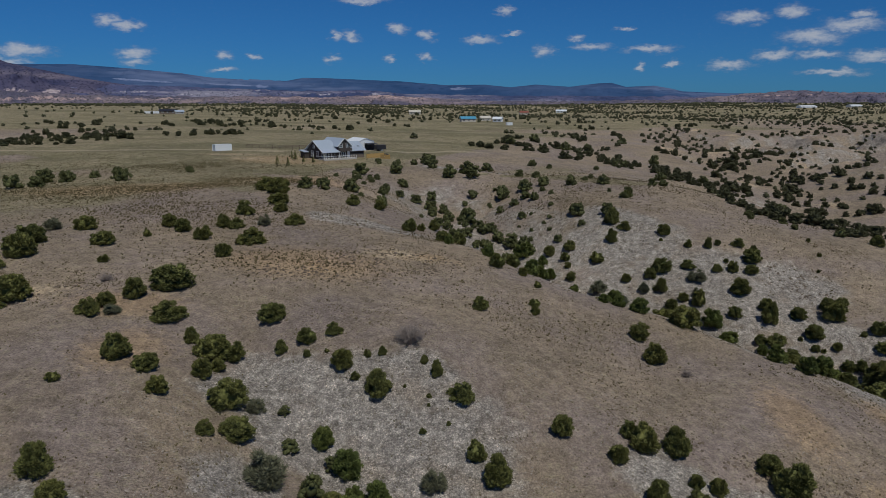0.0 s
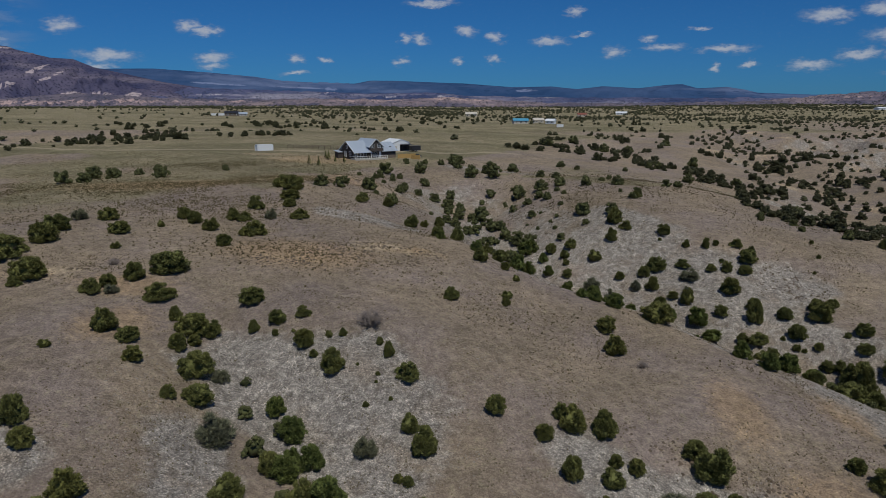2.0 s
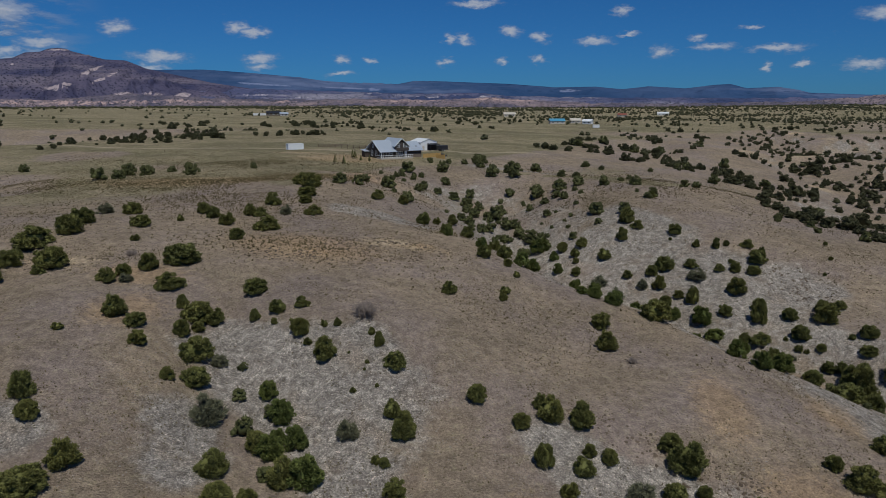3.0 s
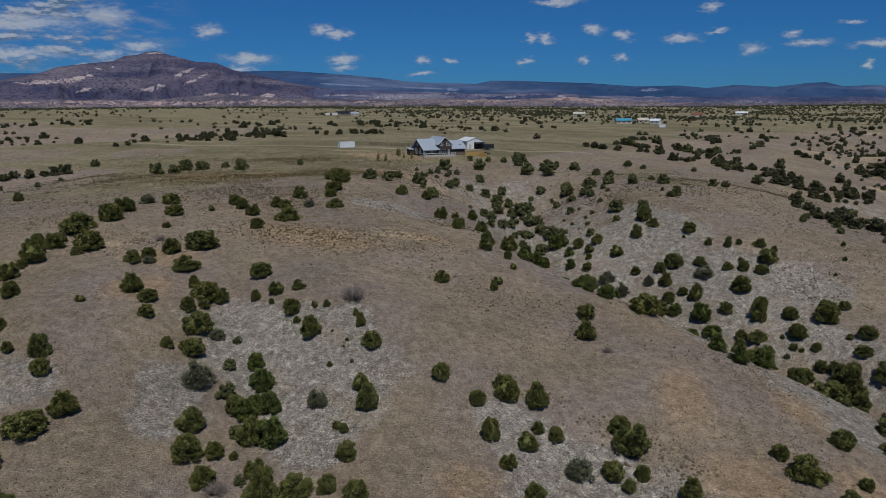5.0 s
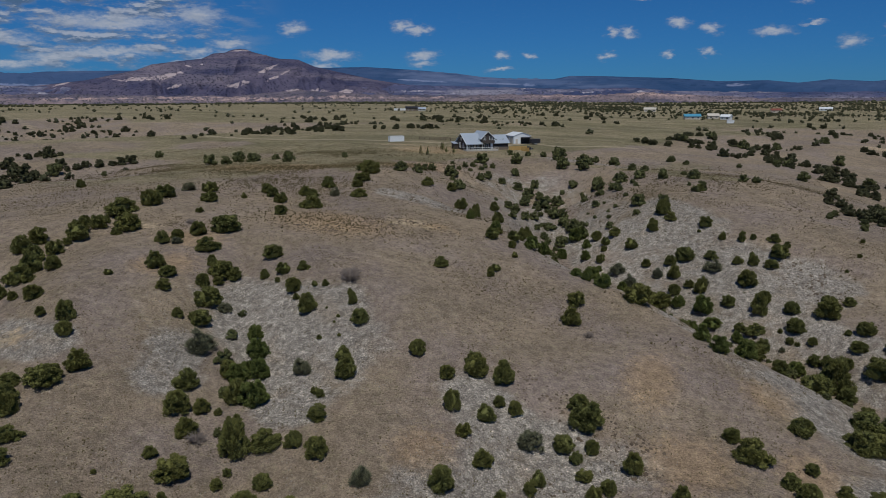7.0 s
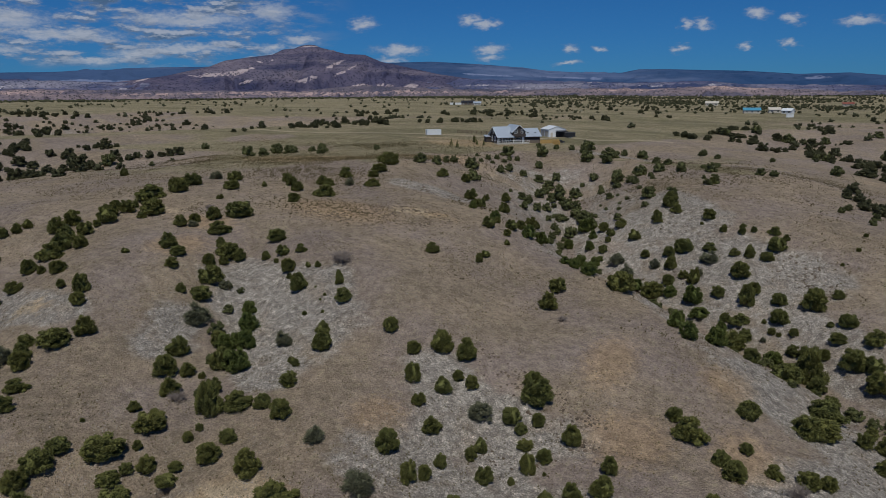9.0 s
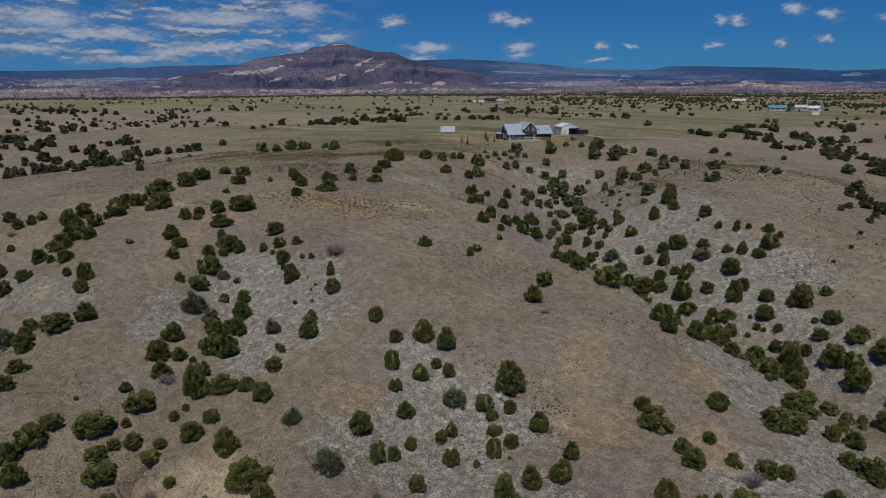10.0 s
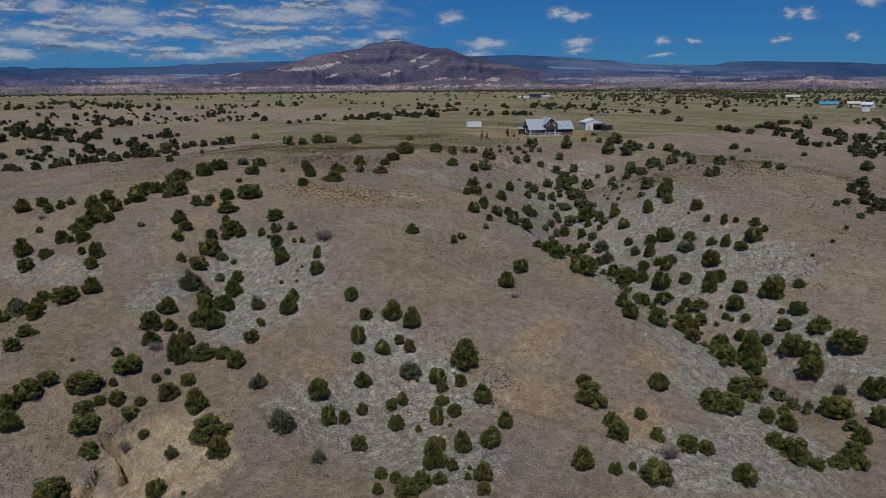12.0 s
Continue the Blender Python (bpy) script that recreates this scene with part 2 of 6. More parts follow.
def cut(x, y, line, flat=0.06):
    """Depth of a gully that follows a line, and how near its bed a place lies (0 on the bed, 1 at its half width)."""
    best, depth = np.full(x.shape, 1e9), np.zeros(x.shape)
    for (ax, ay, aw, ad), (bx, by, bw, bd) in zip(line, line[1:]):
        dx, dy = bx - ax, by - ay
        t = np.clip(((x - ax) * dx + (y - ay) * dy) / (dx * dx + dy * dy), 0, 1)
        u = np.hypot(x - ax - t * dx, y - ay - t * dy) / (aw + (bw - aw) * t)
        nearer = u < best
        best = np.where(nearer, u, best)
        depth = np.where(nearer, ad + (bd - ad) * t, depth)
    return depth * np.exp(-1.1 * (np.sqrt(best**2 + flat) - flat**0.5) ** 1.25), best


def plain_height(x, y):
    r = np.hypot(x, y)
    z = 3.2 - 0.014 * np.clip(x, -420, 260) - 0.0015 * np.clip(y - 200, -400, 1500)
    for line in (WEST_RAVINE, WEST_FORK, ARROYO):
        d, u = cut(x, y, line)
        z = z - d
    z = z + fbm(x / 160, y / 160, 3, 5) * 1.2 * smooth(330, 520, r)
    bowl = np.zeros(x.shape)
    for line in BOWL:
        bowl = np.maximum(bowl, cut(x, y, line, 0.02)[0])
    bowl = np.maximum(bowl - 1.0, 0)
    z = z - bowl - smooth(120, 200, x) * smooth(0.5, 5.0, bowl) * (2.5 - 10.0 * fbm(x / 38, y / 38, 3, 9, True))
    z = z - np.maximum(cut(x, y, NORTH_DRAW)[0] - bowl, 0) * smooth(160, 90, x)
    z = z - smooth(10, -140, y) * 24
    z = z + 11 * smooth(600, 1700, r) * smooth(-0.15, 0.40, np.arctan2(x, y))
    return z - 70 * smooth(1750, 2350, r)


def near_height(x, y):
    z = PLANE[0] + PLANE[1] * x + PLANE[2] * y
    for line in (RAVINE, BED, GULLY, WASH, CANYON, FORK):
        z = z - cut(x, y, line)[0]
    for px, py, rad, high in WEST_SWELLS + EAST_SWELLS + KNOLL_SWELLS + SPUR_SWELLS + RIDGE_SWELLS:
        z = z + high * np.exp(-((x - px) ** 2 + (y - py) ** 2) / (2 * rad * rad))
    return z - cut(x, y, ARROYO)[0] * smooth(-95, -115, x)


def height(x, y):
    """Height of the ground, without its finest unevenness."""
    x, y = np.asarray(x, float), np.asarray(y, float)
    inside = smooth(60, 0, np.maximum(np.maximum(-128 - x, x - 120), np.maximum(-y - 10, y - 310)))
    return plain_height(x, y) * (1 - inside) + near_height(x, y) * inside


def ground_height(x, y):
    x, y = np.asarray(x, float), np.asarray(y, float)
    z = height(x, y)
    e = 1.5
    slope = np.hypot(height(x + e, y) - height(x - e, y), height(x, y + e) - height(x, y - e)) / (2 * e)
    steep = smooth(0.12, 0.45, slope)
    near = smooth(520, 300, np.hypot(x, y))
    rough = fbm(x / 7, y / 7, 4, 21) * 0.10 + steep * fbm(x / 5.5, y / 5.5, 3, 33, True) * 0.22
    mouth = np.zeros(x.shape)
    for line in CRACKS:
        mouth = mouth + 2.4 * smooth(1.15, 0.55, cut(x, y, line, 0.01)[1])
    # the undercut bank beside the cracks stands as a short steep step
    bank = smooth(4.6, 0.6, np.hypot((x - 13.5) / 1.5, y - 25.0)) * fbm(x / 1.3, y / 2.5, 3, 55, True) * 0.45
    return z + near * rough - mouth + bank, slope

# ---- materials ----
def start(name):
    m = bpy.data.materials.new(name)
    m.use_nodes = True
    m.node_tree.nodes.clear()
    k = Nodes(m.node_tree)
    shader = k.add("ShaderNodeBsdfPrincipled")
    out = k.add("ShaderNodeOutputMaterial")
    k.put(out.inputs[0], shader.outputs[0])
    return m, k, shader


def relief(k, shader, value, strength, distance):
    b = k.add("ShaderNodeBump")
    k.put(b.inputs["Strength"], strength)
    k.put(b.inputs["Distance"], distance)
    k.put(b.inputs["Height"], value)
    k.put(shader.inputs["Normal"], b.outputs[0])


def plain_material(name, colour, rough=0.7, metal=0.0, grain=6.0, spread=0.25, bump=0.0):
    m, k, s = start(name)
    at = k.add("ShaderNodeTexCoord").outputs["Object"]
    big = k.noise(at, grain * 0.15, 4.0)
    small = k.noise(at, grain, 4.0)
    v = k.math("ADD", k.math("MULTIPLY", k.math("SUBTRACT", big, 0.5), spread * 1.4), k.math("MULTIPLY", k.math("SUBTRACT", small, 0.5), spread))
    tone = k.math("ADD", v, 1.0)
    mixed = k.vmath("SCALE", (colour[0], colour[1], colour[2]))
    k.put(mixed.node.inputs[3], tone)
    k.put(s.inputs["Base Color"], mixed)
    k.put(s.inputs["Roughness"], k.ramp(small, 0.2, 0.8, max(rough - 0.12, 0.05), min(rough + 0.12, 1.0)))
    s.inputs["Metallic"].default_value = metal
    if bump:
        relief(k, s, small, 0.5, bump)
    return m


def attribute(k, name):
    a = k.add("ShaderNodeAttribute")
    a.attribute_name = name
    return a.outputs["Fac"]


def ground_material():
    m, k, s = start("dry ground")
    at = k.add("ShaderNodeTexCoord").outputs["Object"]
    wide, mid, small, tiny = k.noise(at, 0.03, 5.0), k.noise(at, 0.22, 5.0), k.noise(at, 1.3, 6.0, 0.7), k.noise(at, 4.5, 4.0, 0.8)
    soil = k.mix(k.ramp(mid, 0.35, 0.68), rgb(0.292, 0.228, 0.166), rgb(0.376, 0.288, 0.204))
    soil = k.mix(k.ramp(k.noise(at, 0.055, 6.0, 0.62), 0.42, 0.62), soil, rgb(0.308, 0.243, 0.205))
    soil = k.mix(k.math("MULTIPLY", k.ramp(small, 0.48, 0.72), 0.5), soil, rgb(0.250, 0.222, 0.128))
    # grass cover on the flats
    grass_tone = k.mix(k.ramp(small, 0.35, 0.65), rgb(0.240, 0.206, 0.122), rgb(0.345, 0.285, 0.180))
    grass_tone = k.mix(k.math("MULTIPLY", k.ramp(k.noise(at, 0.09, 5.0, 0.65), 0.46, 0.60), 0.6), grass_tone, rgb(0.350, 0.282, 0.185))
    grass_tone = k.mix(k.math("MULTIPLY", k.ramp(wide, 0.45, 0.62), 0.45), grass_tone, rgb(0.245, 0.216, 0.120))
    strips = k.noise(k.vmath("MULTIPLY", at, (0.35, 1.0, 1.0)), 0.028, 6.0, 0.65)
    grass_tone = k.mix(k.math("MULTIPLY", k.ramp(strips, 0.46, 0.62), 0.65), grass_tone, rgb(0.150, 0.138, 0.075))
    grass_tone = k.mix(k.math("MULTIPLY", k.ramp(k.noise(at, 0.4, 5.0, 0.7), 0.50, 0.64), 0.6), grass_tone, rgb(0.130, 0.120, 0.060))
    grassy = k.math("ADD", attribute(k, "grass"), k.math("MULTIPLY", k.math("SUBTRACT", mid, 0.5), 0.9))
    tone = k.mix(k.ramp(grassy, 0.25, 0.75), soil, grass_tone)
    # loose grey gravel on the steep sides: stones of a hand's width, each of its own tone
    stones, stone_hue = k.voronoi(at, 6.5), k.voronoi(at, 6.5, out=1)
    chip = k.add("ShaderNodeSeparateColor")
    k.put(chip.inputs[0], stone_hue)
    grey = k.mix(k.ramp(small, 0.35, 0.7), rgb(0.375, 0.330, 0.285), rgb(0.530, 0.470, 0.405))
    grey = k.mix(k.math("MULTIPLY", k.ramp(mid, 0.5, 0.7), 0.5), grey, rgb(0.400, 0.310, 0.225))
    chipped = k.vmath("SCALE", grey)
    # each stone's rim darkens in the colour, for shadowed pits between stones
    k.put(chipped.node.inputs[3], k.math("MULTIPLY", k.ramp(chip.outputs[0], 0.0, 1.0, 0.74, 1.22), k.ramp(stones, 0.25, 0.62, 1.06, 0.70)))
    stony = k.math("ADD", attribute(k, "gravel"), k.math("MULTIPLY", k.math("SUBTRACT", k.noise(at, 0.20, 6.0, 0.75), 0.5), 2.1))
    tone = k.mix(k.ramp(stony, 0.34, 0.92), tone, chipped)
    # bare, paler or redder earth, and worn wheel tracks
    bare = k.math("ADD", attribute(k, "bare"), k.math("MULTIPLY", k.math("SUBTRACT", k.noise(at, 0.55, 6.0, 0.75), 0.5), 2.0))
    tone = k.mix(k.ramp(bare, 0.40, 0.95), tone, k.mix(k.ramp(mid, 0.4, 0.65), rgb(0.520, 0.405, 0.275), rgb(0.450, 0.320, 0.195)))
    rust = k.math("ADD", attribute(k, "rust"), k.math("MULTIPLY", k.math("SUBTRACT", small, 0.5), 0.9))
    tone = k.mix(k.math("MULTIPLY", k.ramp(rust, 0.30, 0.90), 0.55), tone, rgb(0.430, 0.290, 0.165))
    worn = k.math("ADD", attribute(k, "track"), k.math("MULTIPLY", k.math("SUBTRACT", small, 0.5), 0.4))
    tone = k.mix(k.math("MULTIPLY", k.ramp(worn, 0.35, 0.75), 0.6), tone, rgb(0.480, 0.390, 0.280))
    mottle = k.noise(at, 0.8, 5.0, 0.68)
    spots = k.vmath("SCALE", tone)
    k.put(spots.node.inputs[3], k.math("MULTIPLY", k.ramp(mottle, 0.34, 0.66, 0.84, 1.16), k.ramp(k.noise(at, 0.045, 4.0, 0.6), 0.32, 0.68, 0.90, 1.10)))
    tone = spots
    # tufts, twigs and grit
    specks = k.voronoi(at, 2.3)
    tufty = k.math("MULTIPLY", k.ramp(specks, 0.30, 0.12), k.ramp(k.noise(at, 0.35, 4.0, 0.7), 0.42, 0.60))
    tone = k.mix(k.math("MULTIPLY", tufty, 0.75), tone, rgb(0.105, 0.088, 0.042))
    grit = k.math("MULTIPLY", k.ramp(k.voronoi(at, 4.2), 0.34, 0.20), k.ramp(chip.outputs[1], 0.45, 0.75))
    tone = k.mix(k.math("MULTIPLY", grit, 0.16), tone, rgb(0.54, 0.45, 0.35))
    grain = k.vmath("SCALE", tone)
    k.put(grain.node.inputs[3], k.math("MULTIPLY", k.math("MULTIPLY", k.ramp(chip.outputs[2], 0.0, 1.0, 0.90, 1.10, False), k.ramp(tiny, 0.30, 0.70, 0.70, 1.30)), k.ramp(small, 0.3, 0.7, 0.80, 1.20)))
    k.put(s.inputs["Base Color"], grain)
    s.inputs["Roughness"].default_value = 0.95
    s.inputs["Specular IOR Level"].default_value = 0.12
    bumps = k.math("ADD", k.math("MULTIPLY", tiny, 0.8), k.math("ADD", small, k.math("MULTIPLY", stones, -0.5)))
    relief(k, s, bumps, 1.0, 0.3)
    return m


def leaf_material(name, dark, light, spread=0.5):
    m, k, s = start(name)
    info = k.add("ShaderNodeObjectInfo").outputs["Random"]
    island = k.add("ShaderNodeNewGeometry").outputs["Random Per Island"]
    place = k.add("ShaderNodeTexCoord").outputs["Object"]
    clump = k.noise(place, 2.2, 3.0)
    f = k.math("ADD", k.math("MULTIPLY", island, 0.55), k.math("MULTIPLY", clump, 0.45))
    tone = k.mix(f, dark, light)
    tone = k.mix(k.math("MULTIPLY", info, spread), tone, k.mix(1.0, tone, rgb(1.25, 1.12, 0.95), "MULTIPLY"))
    k.put(s.inputs["Base Color"], tone)
    s.inputs["Roughness"].default_value = 0.75
    s.inputs["Specular IOR Level"].default_value = 0.25
    return m


def rock_material(name, dark, light, pale, trees, size, wood_cover=0.5, wood_size=10.0, banded=0.6):
    """Far slopes: banded rock, pale outcrops, far woods that double as painted gully shade."""
    m, k, s = start(name)
    at = k.add("ShaderNodeTexCoord").outputs["Object"]
    wide, mid = k.noise(at, 1.0 / size, 6.0, 0.6), k.noise(at, 4.5 / size, 6.0, 0.65)
    band = k.vmath("MULTIPLY", at, (0.15, 0.15, 2.2))
    strata = k.noise(band, 2.6 / size, 5.0, 0.6)
    scar = k.noise(k.vmath("MULTIPLY", k.vmath("ADD", at, k.vmath("MULTIPLY", k.noise(at, 2.0 / size, 3.0, out=1), (0.3 * size, 0.3 * size, 0.3 * size))), (1.0, 0.4, 3.0)), 5.0 / size, 6.0, 0.72)
    tone = k.mix(k.ramp(wide, 0.36, 0.66), dark, light)
    tone = k.mix(k.math("MULTIPLY", k.ramp(strata, 0.47, 0.66), banded), tone, pale)
    cliff = k.math("ADD", attribute(k, "pale"), k.math("MULTIPLY", k.math("SUBTRACT", scar, 0.5), 2.8))
    tone = k.mix(k.math("MULTIPLY", k.ramp(cliff, 0.50, 0.85), 0.85), tone, pale)
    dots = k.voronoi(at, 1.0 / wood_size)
    woods = k.math("MULTIPLY", k.ramp(dots, 0.48, 0.20), k.ramp(k.math("ADD", mid, attribute(k, "dark_cover")), 0.70 - wood_cover * 0.5, 1.0 - wood_cover * 0.5))
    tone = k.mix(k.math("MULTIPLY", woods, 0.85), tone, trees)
    k.put(s.inputs["Base Color"], tone)
    s.inputs["Roughness"].default_value = 1.0
    s.inputs["Specular IOR Level"].default_value = 0.0
    relief(k, s, k.math("ADD", mid, strata), 0.9, size * 0.05)
    return m


GROUND = ground_material()
JUNIPER = leaf_material("juniper foliage", rgb(0.058, 0.064, 0.022), rgb(0.182, 0.188, 0.056))
SAGE = leaf_material("grey-green foliage", rgb(0.060, 0.066, 0.042), rgb(0.200, 0.205, 0.130))
BRIGHT = leaf_material("fresh green foliage", rgb(0.050, 0.066, 0.018), rgb(0.150, 0.178, 0.048))
TWIG = plain_material("dead grey twigs", (0.23, 0.19, 0.165), 0.9, grain=9.0)
BARK = plain_material("shaggy bark", (0.17, 0.125, 0.09), 0.95, grain=9.0)
TUFT = leaf_material("dry grass tufts", rgb(0.065, 0.052, 0.026), rgb(0.190, 0.150, 0.070))
FAR_WOODS = leaf_material("far dark woods", rgb(0.030, 0.034, 0.017), rgb(0.074, 0.075, 0.034), 0.3)
STONE = leaf_material("loose stones", rgb(0.22, 0.185, 0.15), rgb(0.42, 0.36, 0.30), 0.1)


# ---- building blocks ----
def mesh_from(name, verts, faces, material=None, shade=False):
    data = bpy.data.meshes.new(name)
    data.from_pydata(verts, [], faces)
    data.update()
    if material:
        data.materials.append(material)
    if shade:
        data.shade_smooth()
    return data


def part(name, bm, material, parent, label="", m=None):
    data = bpy.data.meshes.new(name)
    bm.to_mesh(data)
    bm.free()
    data.materials.append(material)
    ob = new(name, data)
    ob.parent = parent
    if m is not None:
        ob.matrix_basis = m
    if label:
        ob["label"] = label
    return ob


def thing(name, m, label, category, group="", kind=""):
    ob = new(name)
    ob.matrix_basis = m
    ob.empty_display_size = 0.3
    return tagged(ob, label, category, group, kind)


def box(x0, x1, y0, y1, z0, z1, bm=None, bevel=0.0):
    bm = bm or bmesh.new()
    made = bmesh.ops.create_cube(bm, size=1.0)["verts"]
    for v in made:
        v.co = Vector((x0 + (v.co.x + 0.5) * (x1 - x0), y0 + (v.co.y + 0.5) * (y1 - y0), z0 + (v.co.z + 0.5) * (z1 - z0)))
    if bevel:
        edges = list({e for v in made for e in v.link_edges})
        bmesh.ops.bevel(bm, geom=edges, offset=bevel, segments=1, affect="EDGES")
    return bm


def prism(profile, x0, x1, bm=None, axis="x"):
    """A solid with the given (across, z) outline, drawn out along x (or y)."""
    bm = bm or bmesh.new()
    ends = []
    for x in (x0, x1):
        ends.append([bm.verts.new((x, a, z) if axis == "x" else (a, x, z)) for a, z in profile])
    n = len(profile)
    bm.faces.new(ends[0])
    bm.faces.new(ends[1][::-1])
    for i in range(n):
        bm.faces.new((ends[0][i], ends[1][i], ends[1][(i + 1) % n], ends[0][(i + 1) % n]))
    bmesh.ops.recalc_face_normals(bm, faces=bm.faces[:])
    return bm


# ---- ground ----
def steps(stops):
    """Grid lines: (from, to, spacing), joined end to end."""
    out = []
    for a, b, d in stops:
        n = max(1, round((b - a) / d))
        out += [a + (b - a) * i / n for i in range(n)]
    return np.array(out + [stops[-1][1]])


TRACKS = [[(-420, 330), (-300, 262), (-190, 232), (-120, 219), (-84, 226), (-52, 226)],
          [(-12, 232), (2, 238), (14, 238)],
          [(-330, 560), (-290, 610), (-270, 640), (-200, 700)], [(-30, 226), (-24, 240), (-10, 233)]]


def line_distance(x, y, line):
    best = np.full(x.shape, 1e9)
    for (ax, ay), (bx, by) in zip(line, line[1:]):
        dx, dy = bx - ax, by - ay
        t = np.clip(((x - ax) * dx + (y - ay) * dy) / (dx * dx + dy * dy), 0, 1)
        best = np.minimum(best, np.hypot(x - ax - t * dx, y - ay - t * dy))
    return best


def blob(x, y, px, py, rx, ry):
    return np.exp(-(((x - px) / rx) ** 2 + ((y - py) / ry) ** 2))


def build_ground():
    gx = steps([(-4700, -1500, 200), (-1500, -500, 50), (-500, -180, 6), (-180, -80, 2.0), (-80, 0, 0.62), (0, 20, 0.25), (20, 95, 0.62), (95, 180, 1.6), (180, 330, 3), (330, 500, 6), (500, 1500, 45), (1500, 4700, 200)])
    gy = steps([(-900, -60, 40), (-60, 5, 3), (5, 15, 0.62), (15, 29, 0.25), (29, 135, 0.62), (135, 240, 1.3), (240, 420, 3.5), (420, 580, 5), (580, 900, 14), (900, 2400, 50), (2400, 4800, 200)])
    x, y = np.meshgrid(gx, gy)
    z, slope = ground_height(x, y)
    nx, ny = len(gx), len(gy)
    verts = np.stack([x, y, z], -1).reshape(-1, 3)
    i = np.arange(nx * ny).reshape(ny, nx)
    quads = np.stack([i[:-1, :-1], i[:-1, 1:], i[1:, 1:], i[1:, :-1]], -1).reshape(-1, 4)
    data = bpy.data.meshes.new("ground")
    data.vertices.add(len(verts))
    data.vertices.foreach_set("co", verts.ravel())
    data.loops.add(quads.size)
    data.loops.foreach_set("vertex_index", quads.ravel())
    data.polygons.add(len(quads))
    data.polygons.foreach_set("loop_start", np.arange(0, quads.size, 4))
    data.update()
    data.validate()
    steep = smooth(0.16, 0.40, slope)
    beds = np.zeros(x.shape)
    for line in [RAVINE, BED, CANYON, FORK, WEST_RAVINE, WEST_FORK] + BOWL:
        beds = np.maximum(beds, smooth(1.2, 0.45, cut(x, y, line)[1]))
    gravel = np.clip(steep * (0.20 + 0.55 * beds), 0, 1)
    for ax, ay, bx, by, half in GRAVEL_BANDS:
        gravel = np.maximum(gravel, smooth(1.75, 0.45, line_distance(x, y, [(ax, ay), (bx, by)]) / half))
    flat = smooth(0.10, 0.03, slope) * smooth(-3.0, 1.0, z)
    grass = flat * smooth(95, 150, y + 0.4 * np.abs(np.minimum(x + 40, 0))) * (1 - 0.6 * beds)
    bare = np.zeros(x.shape)
    for px, py, rx, ry, much in BARE_PATCHES:
        bare = np.maximum(bare, much * blob(x, y, px, py, rx, ry))
    rust = np.zeros(x.shape)
    for px, py, rx, ry in RUST_PATCHES:
        rust = np.maximum(rust, blob(x, y, px, py, rx, ry))
    track = np.zeros(x.shape)
    for line in TRACKS:
        track = np.maximum(track, smooth(2.6, 0.8, line_distance(x, y, line)))
    for name, values in (("gravel", gravel), ("grass", grass), ("bare", bare), ("rust", rust), ("track", track)):
        a = data.attributes.new(name, "FLOAT", "POINT")
        a.data.foreach_set("value", values.ravel().astype(np.float32))
    data.shade_smooth()
    data.materials.append(GROUND)
    tagged(new("ground", data), "dry tan ground with thin grass, gravel slopes and eroded gullies", "ground", kind="structure")


# beds of loose grey gravel: from x, y to x, y, half width
GRAVEL_BANDS = [(-18, 61, -6, 61, 4.5), (-12, 59, 0, 55, 6.5), (-7, 54, 1, 47, 4.5), (-3, 63, 0, 60, 3.5), (-2, 50, 2, 44, 3.0), (19, 54, 25, 49, 4.0), (25, 52, 36, 51, 3.2), (24, 46, 31, 46, 3.6), (20, 40, 40, 39, 4.6),
    (22, 125, 34, 125, 6.5), (35, 117, 57, 107, 6.0), (30, 134, 40, 124, 4.5), (44, 108, 54, 98, 5.0), (-44, 40, -27, 40, 3.2), (-16, 48, -13, 43, 3.5), (53, 74, 66, 62, 6.0), (57, 52, 66, 60, 5.0), (-19, 113, -6, 113, 3.2), (-4, 195, 16, 195, 3.5)]
BARE_PATCHES = [(166, 467, 9, 7, 1.2), (104, 331, 10, 8, 0.9), (109, 317, 8, 5, 0.9), (259, 505, 9, 10, 0.9), (109, 251, 7, 6, 1.1), (122, 246, 6, 4, 1.1), (126, 222, 7, 7, 0.9), (161, 277, 8, 7, 0.7), (209, 517, 8, 5, 0.7), (164, 319, 8, 6, 0.8), (170, 381, 6, 6, 0.7), (13.5, 26.0, 6.5, 4.6, 2.6), (9.5, 18.5, 3.5, 2.5, 1.2), (-5, 94, 8, 2.2, 1.2), (-16, 86, 8, 3.0, 0.8), (-33, 40, 4, 3, 0.9), (-46, 74, 10, 3, 0.7), (128, 330, 12, 14, 0.8), (165, 410, 10, 16, 0.9), (210, 330, 14, 10, 0.7), (-52, 200, 16, 7, 0.8), (-66, 214, 14, 5, 0.8)]
RUST_PATCHES = [(49, 70, 4, 5), (41, 53, 6, 6), (-42, 194, 20, 8), (17, 44, 4, 4), (-18, 88, 14, 8), (-34, 72, 8, 4), (36, 66, 4, 8), (52, 56, 4, 6), (-46, 196, 18, 6), (-30, 62, 5, 6), (-62, 138, 30, 12), (-34, 152, 18, 8), (-44, 206, 22, 8)]
build_ground()


# ---- far country: foothills, the peak and the mesas ----
def skyline(points, az):
    a = np.array(points)
    return np.interp(az, a[:, 0], a[:, 1])


